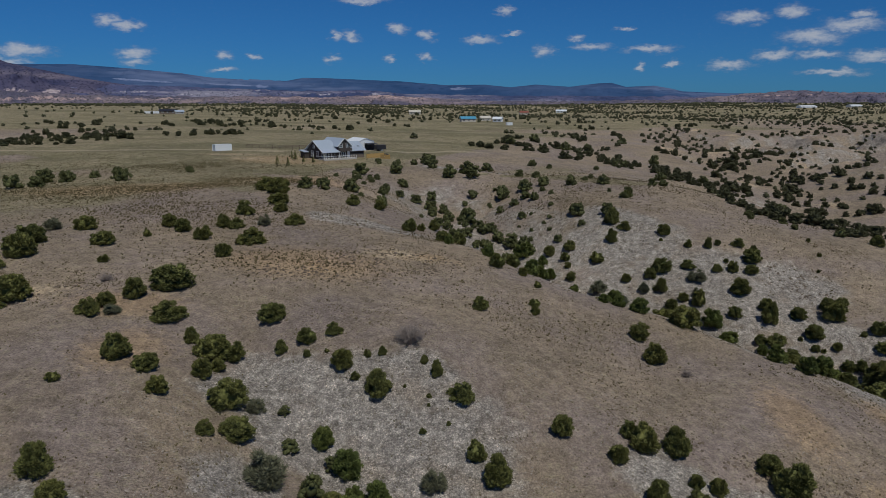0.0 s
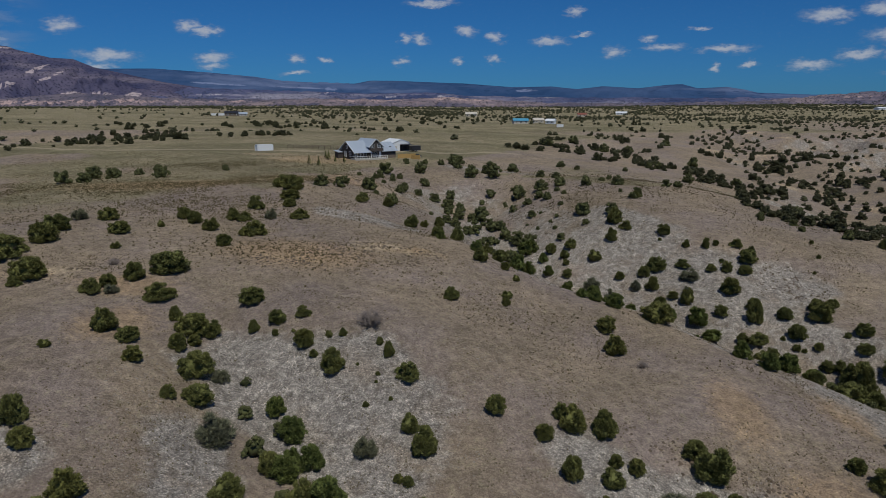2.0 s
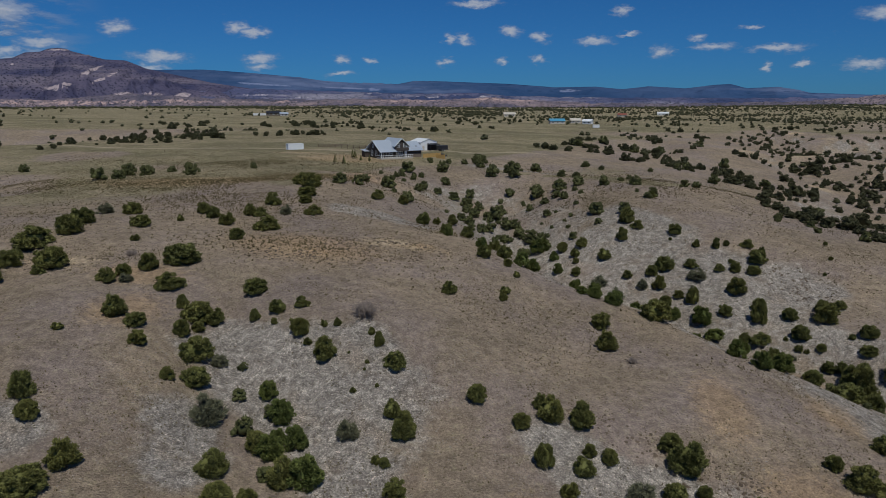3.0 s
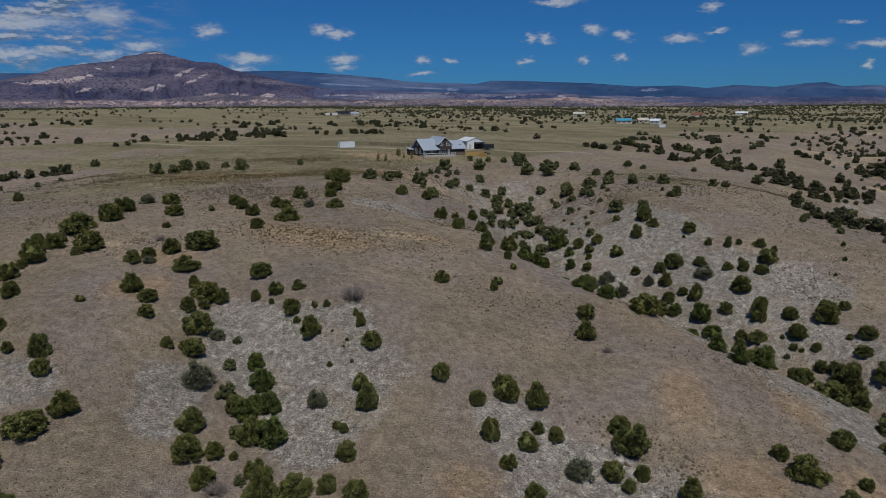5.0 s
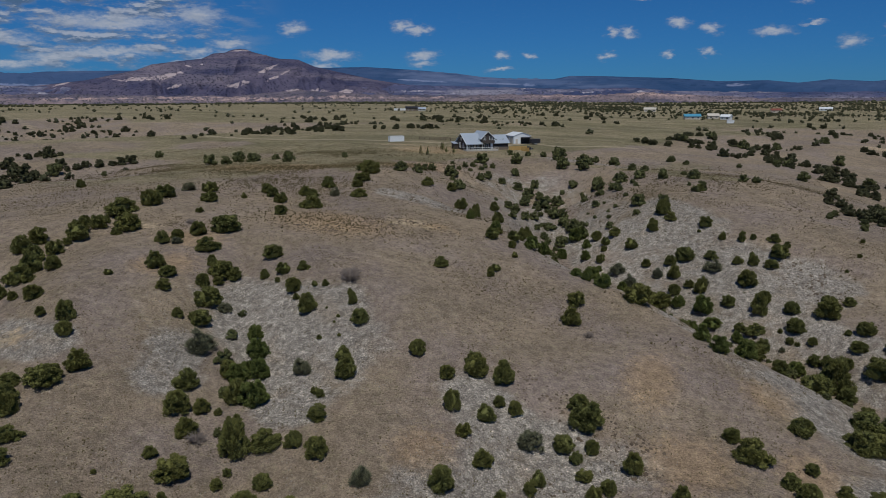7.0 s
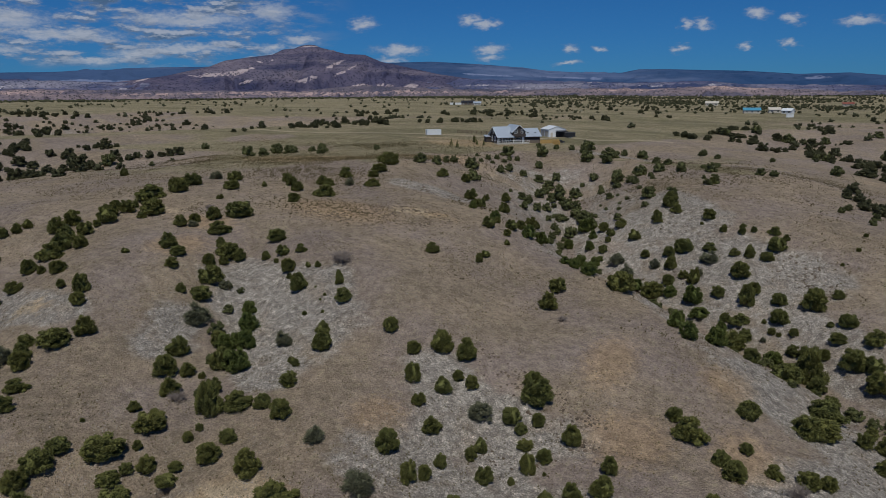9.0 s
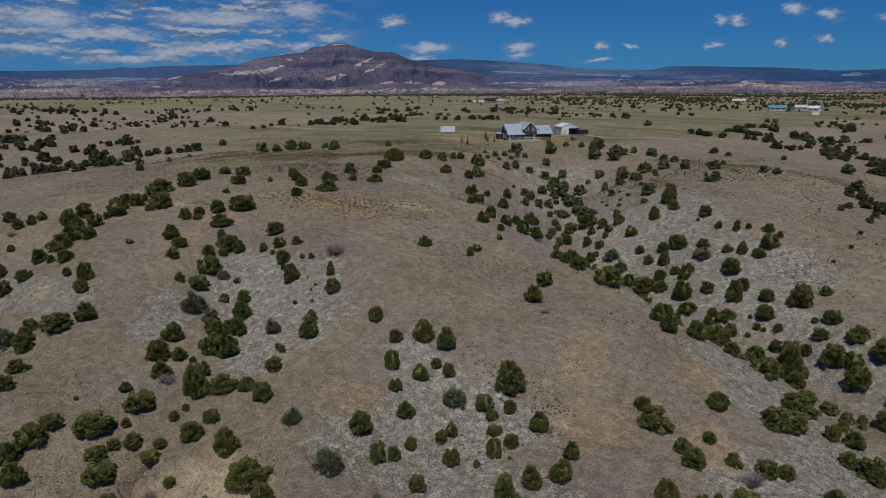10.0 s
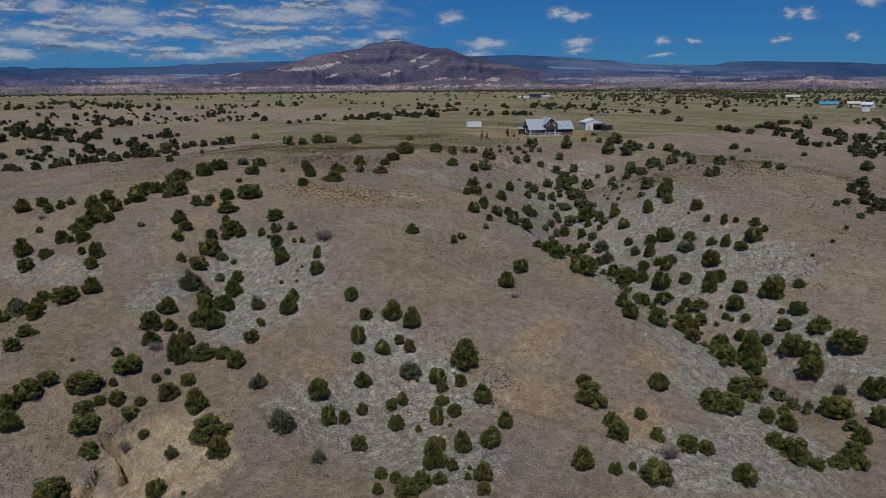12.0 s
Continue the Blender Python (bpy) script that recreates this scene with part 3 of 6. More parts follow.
MESA_LINE = [(-80, 1.5), (-65, 1.52), (-63.6, 1.52), (-63.2, 1.41), (-60, 1.5), (-55.6, 1.58), (-50.4, 1.82), (-48.3, 1.95), (-44.7, 2.0), (-40, 2.0), (-36, 2.1), (-33, 2.2), (-30.3, 2.28), (-27.6, 2.33),
    (-25.4, 2.2), (-23.1, 2.04), (-20.4, 1.8), (-18.4, 1.53), (-16, 1.38), (-12.7, 1.3), (-11.4, 1.54), (-9.4, 1.52), (-6.5, 1.4), (-3.8, 1.3), (-0.2, 1.01), (3, 1.05), (5, 0.83), (7, 1.05), (9.7, 0.87), (11.8, 1.12),
    (12.9, 1.16), (14, 0.85), (16.1, 0.93), (17.4, 0.71), (18.2, 0.5), (21.8, 0.34), (26, 0.36), (32, 0.3), (50, 0.3)]
PEAK_LINE = [(-56, 0.2), (-52, 0.8), (-48, 1.3), (-46, 1.75), (-44.7, 2.02), (-43.6, 2.44), (-41.8, 2.69), (-40.0, 2.9), (-39.2, 3.28), (-38.3, 3.36), (-37.8, 3.57), (-37.2, 3.65), (-36.7, 3.6), (-36.3, 3.43),
    (-35.4, 3.21), (-34.3, 2.94), (-32.9, 2.89), (-31.6, 2.35), (-29.5, 1.9), (-27, 1.35), (-23, 0.75), (-19, 0.3), (-15, -0.2)]
HILL_LINE = [(-80, 0.2), (-66, 0.25), (-58, 0.4), (-50, 0.3), (-44, 0.2), (-38, 0.12), (-33, 0.55), (-28, 0.25), (-22, 0.1), (-15, 0.15), (-10, 0.05), (-5.5, 0.22), (-3, 0.05), (2, -0.2), (10, -0.25), (18, -0.1), (22, 0.24), (25.2, 0.52), (26.7, 0.5), (28.5, 0.42), (32, 0.33), (40, 0.3)]
BENCH_LINE = [(-80, 0.9), (-66, 0.95), (-58, 1.1), (-52, 0.9), (-44, 0.6), (-36, 0.4), (-30, 0.75), (-26, 0.95), (-22, 0.85), (-17, 0.7), (-12, 0.55), (-7, 0.6), (-3, 0.3), (2, 0.22), (8, 0.15), (14, 0.15), (20, 0.1), (28, 0.2), (46, 0.1)]


def far_slopes(name, line, az0, az1, r0, r1, material, label, spur, pale_spots, gain=1.0, foot=-70.0, power=1.25, step=0.16, bumpy=0.0):
    az = np.arange(az0, az1, step)
    s = np.linspace(0, 1, 72)
    a, t = np.meshgrid(az, s)
    r = r0 + (r1 - r0) * t
    ref = 30 - 0.36 * np.clip(a, -50, 30)
    x, y = ref + r * np.sin(np.radians(a)), -8 + r * np.cos(np.radians(a))
    crest = 20 + r1 * np.tan(np.radians(skyline(line, a)))
    bend = fbm(x / spur, y / spur, 3, 61) * 1.2
    ridges = 0.6 * fbm(a / (spur / 75.0) + bend, t * 0.8 + bend, 4, 41, True) + 0.4 * fbm(x / (spur * 0.5), y / (spur * 0.5), 4, 43, True)
    fine = fbm(x / (spur * 0.2), y / (spur * 0.2), 3, 47)
    w = np.clip(t * (1 + 0.38 * ridges * (1 - t)), 0, 1) ** power
    z = foot + (crest - foot) * w + (4 * t * (1 - t)) * (crest - foot) * (0.26 * ridges + 0.05 * fine) + bumpy * fine
    # the back falls away
    back = np.stack([ref[-1] + (r1 + 60) * np.sin(np.radians(az)), -8 + (r1 + 60) * np.cos(np.radians(az)), np.full(len(az), foot)], -1)
    verts = np.concatenate([np.stack([x, y, z], -1).reshape(-1, 3), back])
    n, rows = len(az), len(s) + 1
    i = np.arange(n * rows).reshape(rows, n)
    quads = np.stack([i[:-1, :-1], i[:-1, 1:], i[1:, 1:], i[1:, :-1]], -1).reshape(-1, 4)
    data = mesh_from(name, verts.tolist(), quads.tolist(), material, True)
    pale = np.zeros(a.shape)
    el = np.degrees(np.arctan2(z - 20, r))
    for pa, pe, wa, we, rise in pale_spots:
        pale = np.maximum(pale, np.exp(-((((a - pa) / (1.25 * wa)) ** 2 + ((el - pe - rise * (a - pa)) / (1.4 * we)) ** 2) ** 1.5)))
    # tree speckle thickens upslope, and between ribs as gully shade put into the colour
    for key, values in (("pale", gain * pale), ("dark_cover", 0.25 * t - 0.35 * ridges)):
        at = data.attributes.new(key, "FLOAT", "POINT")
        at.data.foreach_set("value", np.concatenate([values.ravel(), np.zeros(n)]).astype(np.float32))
    return tagged(new(name, data), label, "mountain", kind="structure")


# the blue and lilac in these base colours is painted haze of distance
HILLS = rock_material("haze-tinted badland hills", rgb(0.092, 0.090, 0.135), rgb(0.185, 0.155, 0.182), rgb(0.520, 0.375, 0.345), rgb(0.030, 0.036, 0.042), 170.0, 0.9, 9.0, 0.35)
BENCH = rock_material("haze-tinted lilac-grey benchland", rgb(0.050, 0.068, 0.145), rgb(0.120, 0.122, 0.205), rgb(0.470, 0.430, 0.470), rgb(0.030, 0.040, 0.066), 230.0, 0.85, 11.0, 0.45)
PEAK = rock_material("haze-tinted purple-brown mountain rock", rgb(0.046, 0.052, 0.108), rgb(0.112, 0.100, 0.152), rgb(0.500, 0.410, 0.410), rgb(0.020, 0.024, 0.044), 300.0, 0.95, 11.0, 0.2)
MESA = rock_material("haze-blue distant mesa", rgb(0.028, 0.066, 0.150), rgb(0.058, 0.100, 0.200), rgb(0.190, 0.230, 0.360), rgb(0.020, 0.050, 0.115), 800.0, 0.3, 55.0)
far_slopes("mesa_backdrop", MESA_LINE, -78, 46, 3900, 4750, MESA, "long haze-blue forested mesas on the horizon", 700, [(-52, 0.9, 4, 0.12, 0), (-14.5, 0.9, 0.7, 0.12, 0), (1, 0.75, 0.9, 0.1, 0), (-23, 1.25, 2.5, 0.06, -0.06), (-16.5, 0.98, 2.5, 0.05, -0.04)], power=0.8)
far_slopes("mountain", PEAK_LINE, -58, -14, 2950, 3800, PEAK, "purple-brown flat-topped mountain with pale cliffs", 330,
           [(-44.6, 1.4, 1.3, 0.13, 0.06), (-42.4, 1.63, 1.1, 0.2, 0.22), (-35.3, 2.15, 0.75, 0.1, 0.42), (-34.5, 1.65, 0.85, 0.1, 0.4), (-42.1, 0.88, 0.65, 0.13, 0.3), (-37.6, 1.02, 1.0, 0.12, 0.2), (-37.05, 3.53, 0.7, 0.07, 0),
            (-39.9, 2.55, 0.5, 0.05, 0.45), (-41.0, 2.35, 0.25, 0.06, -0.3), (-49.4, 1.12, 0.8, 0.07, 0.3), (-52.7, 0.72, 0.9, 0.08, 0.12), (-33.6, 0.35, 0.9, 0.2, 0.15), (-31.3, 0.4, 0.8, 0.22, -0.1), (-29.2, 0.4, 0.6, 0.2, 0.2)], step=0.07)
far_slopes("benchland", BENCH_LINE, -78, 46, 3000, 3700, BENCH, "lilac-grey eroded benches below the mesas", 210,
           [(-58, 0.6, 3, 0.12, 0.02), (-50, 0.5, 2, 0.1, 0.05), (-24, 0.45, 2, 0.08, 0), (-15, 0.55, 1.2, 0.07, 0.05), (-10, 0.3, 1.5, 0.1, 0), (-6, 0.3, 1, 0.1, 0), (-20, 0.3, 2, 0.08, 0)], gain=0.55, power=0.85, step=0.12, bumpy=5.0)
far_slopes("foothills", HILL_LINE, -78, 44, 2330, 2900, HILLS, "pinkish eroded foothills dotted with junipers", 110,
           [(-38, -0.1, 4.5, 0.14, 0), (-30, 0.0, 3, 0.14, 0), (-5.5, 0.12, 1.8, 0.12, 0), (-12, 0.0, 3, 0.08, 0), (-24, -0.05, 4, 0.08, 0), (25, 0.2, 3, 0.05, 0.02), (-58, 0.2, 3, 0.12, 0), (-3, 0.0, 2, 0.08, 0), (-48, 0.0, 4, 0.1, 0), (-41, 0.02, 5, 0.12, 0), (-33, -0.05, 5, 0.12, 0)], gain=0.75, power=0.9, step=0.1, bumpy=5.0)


# ---- plants ----
def unit(v):
    return v / np.maximum(np.linalg.norm(v, axis=-1, keepdims=True), 1e-9)


def ico_points(level):
    bm = bmesh.new()
    bmesh.ops.create_icosphere(bm, subdivisions=level, radius=1.0)
    v, f = np.array([p.co for p in bm.verts]), [[q.index for q in face.verts] for face in bm.faces]
    bm.free()
    return v, f


ICO1 = ico_points(1)


def bush_arrays(rng, clusters, blades, pointed=0.4, tops=3, blade=0.20, wide=0.055, core=0.9, fill=True):
    """Crown of a juniper of radius 1 and height 2 standing on z = 0: upright clusters of sprays on a few leaders."""
    leaders = [(0.0, 0.0, 1.0, 0.78)]
    for i in range(tops - 1):
        a, d = rng.uniform(0, 2 * math.pi), rng.uniform(0.22, 0.42)
        leaders.append((d * math.cos(a), d * math.sin(a), rng.uniform(0.6, 0.9), rng.uniform(0.5, 0.68)))
    share = np.array([q[3] ** 2 * q[2] for q in leaders])
    share = share / share.sum()
    verts, faces, n = [], [], 0
    iv, jf = ICO1
    if fill:
        for ox, oy, high, rad in leaders:
            v = iv * (1 + 0.15 * rng.uniform(-1, 1, (len(iv), 1))) * np.array([rad * 0.60, rad * 0.60, 0.70 * high]) + np.array([ox, oy, 0.82 * high])
            v[:, 2] = np.maximum(v[:, 2], 0.02)
            verts.append(v)
            faces += [[q + n for q in f] for f in jf]
            n += len(v)
    for i in range(clusters):
        ox, oy, high, rad = leaders[rng.choice(len(leaders), p=share)]
        t = rng.uniform(0, 1) ** 1.15
        env = (1 - pointed) * math.sqrt(1 - 0.85 * t**2.4) + pointed * (1.12 - t)
        env *= 0.80 + 0.20 * min(1.0, t / 0.22)
        a = rng.uniform(0, 2 * math.pi)
        d = rad * env * rng.uniform(0.55, 0.95)
        r = rng.uniform(0.16, 0.30) * (1.1 - 0.35 * t)
        c = np.array([ox + d * math.cos(a), oy + d * math.sin(a), (0.16 + 1.55 * t) * high])
        out = np.array([math.cos(a), math.sin(a), 0.0])
        v = iv * (1 + 0.2 * rng.uniform(-1, 1, (len(iv), 1))) * np.array([r, r, r * 1.3]) * core + c
        v[:, 2] = np.maximum(v[:, 2], 0.02)
        verts.append(v)
        faces += [[q + n for q in f] for f in jf]
        n += len(v)
        face = unit(rng.normal(size=(blades, 3)) + out * 0.5 + np.array([0, 0, 0.35]))
        root = c + face * np.array([r, r, r * 1.3]) * rng.uniform(0.7, 1.0, (blades, 1))
        way = unit(face * 0.7 + out * 0.25 + np.array([0, 0, 0.75]) + rng.normal(size=(blades, 3)) * 0.3)
        side = unit(np.cross(way, rng.normal(size=(blades, 3))))
        length, w = blade * rng.uniform(0.5, 1.5, (blades, 1)), wide * rng.uniform(0.6, 1.3, (blades, 1))
        tri = np.stack([root - side * w, root + way * length, root + side * w], 1).reshape(-1, 3)
        tri[:, 2] = np.maximum(tri[:, 2], 0.02)
        verts.append(tri)
        faces += [[n + 3 * q, n + 3 * q + 1, n + 3 * q + 2] for q in range(blades)]
        n += 3 * blades
    v = np.concatenate(verts)
    v[:, :2] -= (np.percentile(v[:, :2], 99, axis=0) + np.percentile(v[:, :2], 1, axis=0)) / 2
    v[:, :2] /= np.percentile(np.hypot(v[:, 0], v[:, 1]), 98.5) * 1.06
    v[:, 2] *= 1.80 / np.percentile(v[:, 2], 99.8)
    return v, faces


def stem_mesh(bm, a, b, ra, rb, sides=5):
    a, b = Vector(a), Vector(b)
    q = (b - a).to_track_quat("Z", "Y")
    rings = []
    for p, r in ((a, ra), (b, rb)):
        rings.append([bm.verts.new(p + q @ Vector((r * math.cos(2 * math.pi * i / sides), r * math.sin(2 * math.pi * i / sides), 0))) for i in range(sides)])
    for i in range(sides):
        bm.faces.new((rings[0][i], rings[0][(i + 1) % sides], rings[1][(i + 1) % sides], rings[1][i]))
    bm.faces.new(rings[1])


def trunk_bmesh(rng, limbs=5, reach=0.55, rise=0.75):
    bm = bmesh.new()
    for i in range(limbs):
        a = 2 * math.pi * i / limbs + rng.uniform(-0.4, 0.4)
        d, h = reach * rng.uniform(0.5, 1.0), rise * rng.uniform(0.6, 1.1)
        knee = (d * 0.35 * math.cos(a), d * 0.35 * math.sin(a), h * 0.45)
        stem_mesh(bm, (0.04 * math.cos(a), 0.04 * math.sin(a), -0.25), knee, 0.075, 0.05)
        stem_mesh(bm, knee, (d * math.cos(a), d * math.sin(a), h), 0.05, 0.02)
    return bm


def juniper_kind(seed, material, label, name="juniper", clusters=56, blades=120, pointed=0.4, tops=3, blade=0.13, wide=0.04, core=0.72, fill=True):
    rng = np.random.default_rng(seed)
    ob = thing(name, Matrix.Translation((0, -300 - 6 * seed, -80)), label, "shrub" if name != "juniper" else "juniper", "shrubs on the slopes")
    v, f = bush_arrays(rng, clusters, blades, pointed, tops, blade, wide, core, fill)
    crown = new("crown", mesh_from("crown", v.tolist(), f, material))
    crown.parent = ob
    part("trunk", trunk_bmesh(rng), BARK, ob)
    return ob


def dead_kind(seed):
    """A leafless shrub of bent grey twigs."""
    rng = np.random.default_rng(seed)
    ob = thing("dead_shrub", Matrix.Translation((0, -300 - 6 * seed, -80)), "bare grey twiggy shrub, dead and leafless", "shrub", "dead shrubs")
    for stem in range(4):
        bm = bmesh.new()
        for i in range(30):
            a, out = rng.uniform(0, 2 * math.pi), rng.uniform(0.35, 1.0)
            h = rng.uniform(0.35, 0.95) * (1.25 - 0.6 * out)
            mid = (0.45 * out * math.cos(a), 0.45 * out * math.sin(a), h * 0.6)
            tip = (out * math.cos(a + rng.uniform(-0.3, 0.3)), out * math.sin(a + rng.uniform(-0.3, 0.3)), h)
            stem_mesh(bm, (0.06 * math.cos(a), 0.06 * math.sin(a), -0.1), mid, 0.022, 0.016, 3)
            stem_mesh(bm, mid, tip, 0.016, 0.006, 3)
            for _ in range(3):
                b = rng.uniform(-0.25, 0.25, 3)
                t = rng.uniform(0.3, 0.9)
                base = [mid[q] + (tip[q] - mid[q]) * t for q in range(3)]
                stem_mesh(bm, base, [base[0] + b[0], base[1] + b[1], base[2] + abs(b[2]) * 0.9], 0.011, 0.004, 3)
        part("stem", bm, TWIG, ob)
    return ob


ROUND = "dark olive-green juniper, dense and rounded, on dry ground"
UPRIGHT = "dark green upright juniper with a blunt cone of a crown"
BROAD = "broad low dark green juniper with several tops"
GREY = "grey-green ragged shrub with open upright sprays"
FRESH = "bright green spreading shrub in the gully"
KINDS = {
    "j": [juniper_kind(1, JUNIPER, ROUND, pointed=0.05, tops=1), juniper_kind(2, JUNIPER, ROUND, pointed=0.15, tops=3), juniper_kind(3, JUNIPER, ROUND, pointed=0.1, tops=2), juniper_kind(4, JUNIPER, ROUND, pointed=0.2, tops=3, blade=0.17)],
    "u": [juniper_kind(5, JUNIPER, UPRIGHT, pointed=0.5, tops=2), juniper_kind(6, JUNIPER, UPRIGHT, pointed=0.4, tops=3), juniper_kind(7, JUNIPER, UPRIGHT, pointed=0.3, tops=3, blade=0.17)],
    "b": [juniper_kind(8, JUNIPER, BROAD, clusters=70, pointed=0.15, tops=4, blade=0.11), juniper_kind(9, JUNIPER, BROAD, clusters=70, pointed=0.2, tops=5, blade=0.11)],
    "s": [juniper_kind(11, SAGE, GREY, "saltbush", 40, 90, 0.3, 3, 0.30, 0.028, 0.7, False), juniper_kind(12, SAGE, GREY, "saltbush", 36, 90, 0.2, 4, 0.30, 0.028, 0.7, False)],
    "g": [juniper_kind(21, BRIGHT, FRESH, "green_shrub", 50, 100, 0.3, 4, 0.14, 0.045), juniper_kind(22, BRIGHT, FRESH, "green_shrub", 50, 100, 0.3, 3, 0.15, 0.045)],
    "d": [dead_kind(31), dead_kind(32)],
}
TURNS = np.random.default_rng(77)


def plant(spots, kind):
    """Junipers and shrubs: x, y, width, height."""
    zs = ground_height(np.array([p[0] for p in spots]), np.array([p[1] for p in spots]))[0]
    for (x, y, w, h), z in zip(spots, zs):
        shape = kind
        if kind == "j" and w >= 2.0:
            shape = "u" if h > 1.02 * w else "b" if h < 0.76 * w else "j"
        made = KINDS[shape]
        ob = made[TURNS.integers(len(made))]
        s, t = (w / 1.8, h / 0.95) if kind == "d" else (w / 2.14, h / 2.16)
        copy_thing(ob, Matrix.LocRotScale((x, y, float(z) - 0.04), Euler((0, 0, TURNS.uniform(0, 6.28))), (s, s * TURNS.uniform(0.92, 1.08), t)))


RIDGE_ROW_A = [(-130.4, 129, 5.2), (-120.5, 158.2, 3.4), (-112.2, 128.8, 2), (-91.4, 159.3, 3.8), (-89.5, 157, 4.7), (-88.7, 143.1, 4.7), (-86.2, 160.7, 3.8), (-85.4, 145.9, 4), (-84.7, 157, 4.4), (-82.3, 165.1, 3), (-74.1, 158.9, 3.7), (-71, 155.2, 4.2), (-62.8, 172.3, 2.1), (-61.8, 170.2, 1.8), (-60.9, 168.6, 2.3), (-26.4, 133.3, 4), (-25.9, 146.3, 2.4), (-25.3, 149.5, 2.8), (-25, 163.1, 1.6), (-23.3, 135.9, 2.9), (-20.4, 174.9, 5.2), (-20.3, 160.1, 2.2), (-20.1, 155, 1.6), (-20, 165.7, 2.3), (-19.4, 147.5, 4.5), (-17.9, 157.3, 1.6), (-17.9, 194, 2.2), (-17.8, 169.1, 2), (-16.7, 141.5, 1.7), (-16.7, 162.6, 1.9), (-16.2, 171.3, 2), (-13.1, 151.5, 2.7)]
RIDGE_ROW_B = [(-13, 156.8, 3.1), (-12.6, 194.9, 2.5), (-12.1, 180.5, 4.2), (-11.6, 131.5, 3), (-11.4, 133.8, 2.2), (-10.3, 172.3, 2.5), (-9.9, 159.2, 2.5), (-9.5, 170.4, 2.7), (-8.1, 196.3, 2.5), (-6.3, 161.4, 3.7), (-5, 201.5, 4.2), (-4.3, 135.8, 1.2), (-3.7, 198.9, 5.2), (-2.9, 191.3, 3.5), (-2.8, 164.9, 3.1), (-2.7, 159.1, 4), (-2.5, 155.1, 3), (-0.9, 134.2, 2.7), (0.1, 158.8, 3.1), (0.9, 133.5, 2.7), (1.1, 140.4, 3.1), (1.6, 178.4, 4.4), (1.7, 128.5, 2.5), (3.3, 132.5, 2.6), (3.4, 139.9, 1.1), (4.6, 135.3, 2.7), (5.2, 162, 1.9), (5.3, 141.8, 4.2), (5.4, 154.9, 4.1), (6.2, 183.6, 5.1), (7, 200.1, 2.9), (7.1, 165.6, 3.5)]
RIDGE_ROW_C = [(7.1, 188.1, 3.4), (7.6, 177, 4.9), (7.7, 142.4, 2.3), (8.1, 139.1, 3), (8.2, 134, 2.9), (8.3, 130.1, 2.6), (10, 140.3, 3.2), (10.7, 159, 1.8), (11.1, 136.5, 3.4), (12.2, 129, 3.3), (12.5, 166.8, 1.6), (12.6, 152, 2.2), (12.6, 200, 4.6), (13.4, 133.9, 3.9), (14, 162.4, 4.3), (15.5, 140.3, 0.9), (15.8, 130.6, 4.6), (15.8, 154, 2.8), (16.6, 144, 2.4), (17.6, 136.7, 1.1), (18.4, 143.9, 1), (18.5, 155.9, 2.8), (19.1, 166.5, 2.5), (19.3, 163, 4.3), (19.8, 181.3, 3.1), (20.1, 152.9, 2.8), (20.2, 137.8, 1.1), (20.9, 134.5, 1.3), (21.5, 139.2, 1.4), (21.8, 129.7, 2), (22.7, 145.8, 1.7), (22.7, 158.5, 1.8)]
RIDGE_ROW_D = [(23.5, 177, 2.9), (23.7, 163.9, 3.8), (24, 154.2, 1.5), (26.5, 136.4, 3.6), (26.7, 132.1, 2), (27.5, 284.7, 5.2), (27.6, 216.2, 3.5), (29.4, 160.2, 3.2), (31.2, 130.6, 2.2), (31.7, 133.3, 3.4), (32.2, 212.3, 2.4), (33.8, 166, 1.9), (35.8, 149.6, 1.3), (36.3, 171.6, 1.7), (36.4, 158, 3.4), (37.3, 143, 2.5), (38, 293.8, 5.2), (38.6, 144.8, 2.7), (46.9, 155.7, 2.7), (47.2, 215.4, 2.2), (49.5, 156.4, 2.7), (49.8, 286, 5.2), (59, 239.1, 3.2), (62, 239.5, 4), (62.2, 139.2, 1.7), (62.9, 305.5, 5.2), (63.5, 143.5, 2.3), (63.6, 204.4, 4.3), (66.8, 130.4, 1.7), (67.9, 137.7, 2.3), (73.7, 151.1, 3.3), (74, 128, 2.7)]
RIDGE_ROW_E = [(80.9, 269.1, 5.1), (82.2, 324, 5.2), (82.8, 222, 4.7)]
GULLY_DEAD_SHRUBS_A = [(-3.3, 67.3, 3.5, 2), (-3.2, 36.1, 2.2, 1.2), (7.9, 24.3, 1.3, 1.6)]
KNOLL_DEAD_SHRUBS_A = [(-59.7, 52.1, 1.7, 0.9), (-38.6, 77.6, 1.6, 0.9)]
SPUR_DEAD_SHRUBS_A = [(27.5, 74, 1.5, 0.8)]
TOE_DEAD_SHRUBS_A = [(56.7, 51.7, 2.4, 1.7)]
GULLY_GREEN_SHRUBS_A = [(-10.3, 55.5, 2.2, 2.1), (-7.8, 52.5, 3, 2.8), (-7, 49.4, 1.9, 1.8), (-6.9, 47.4, 3.2, 2.5), (-5.1, 49.1, 2.8, 2.7), (-3.5, 46.7, 1.3, 1.3), (-2.6, 44.4, 4, 3.2)]
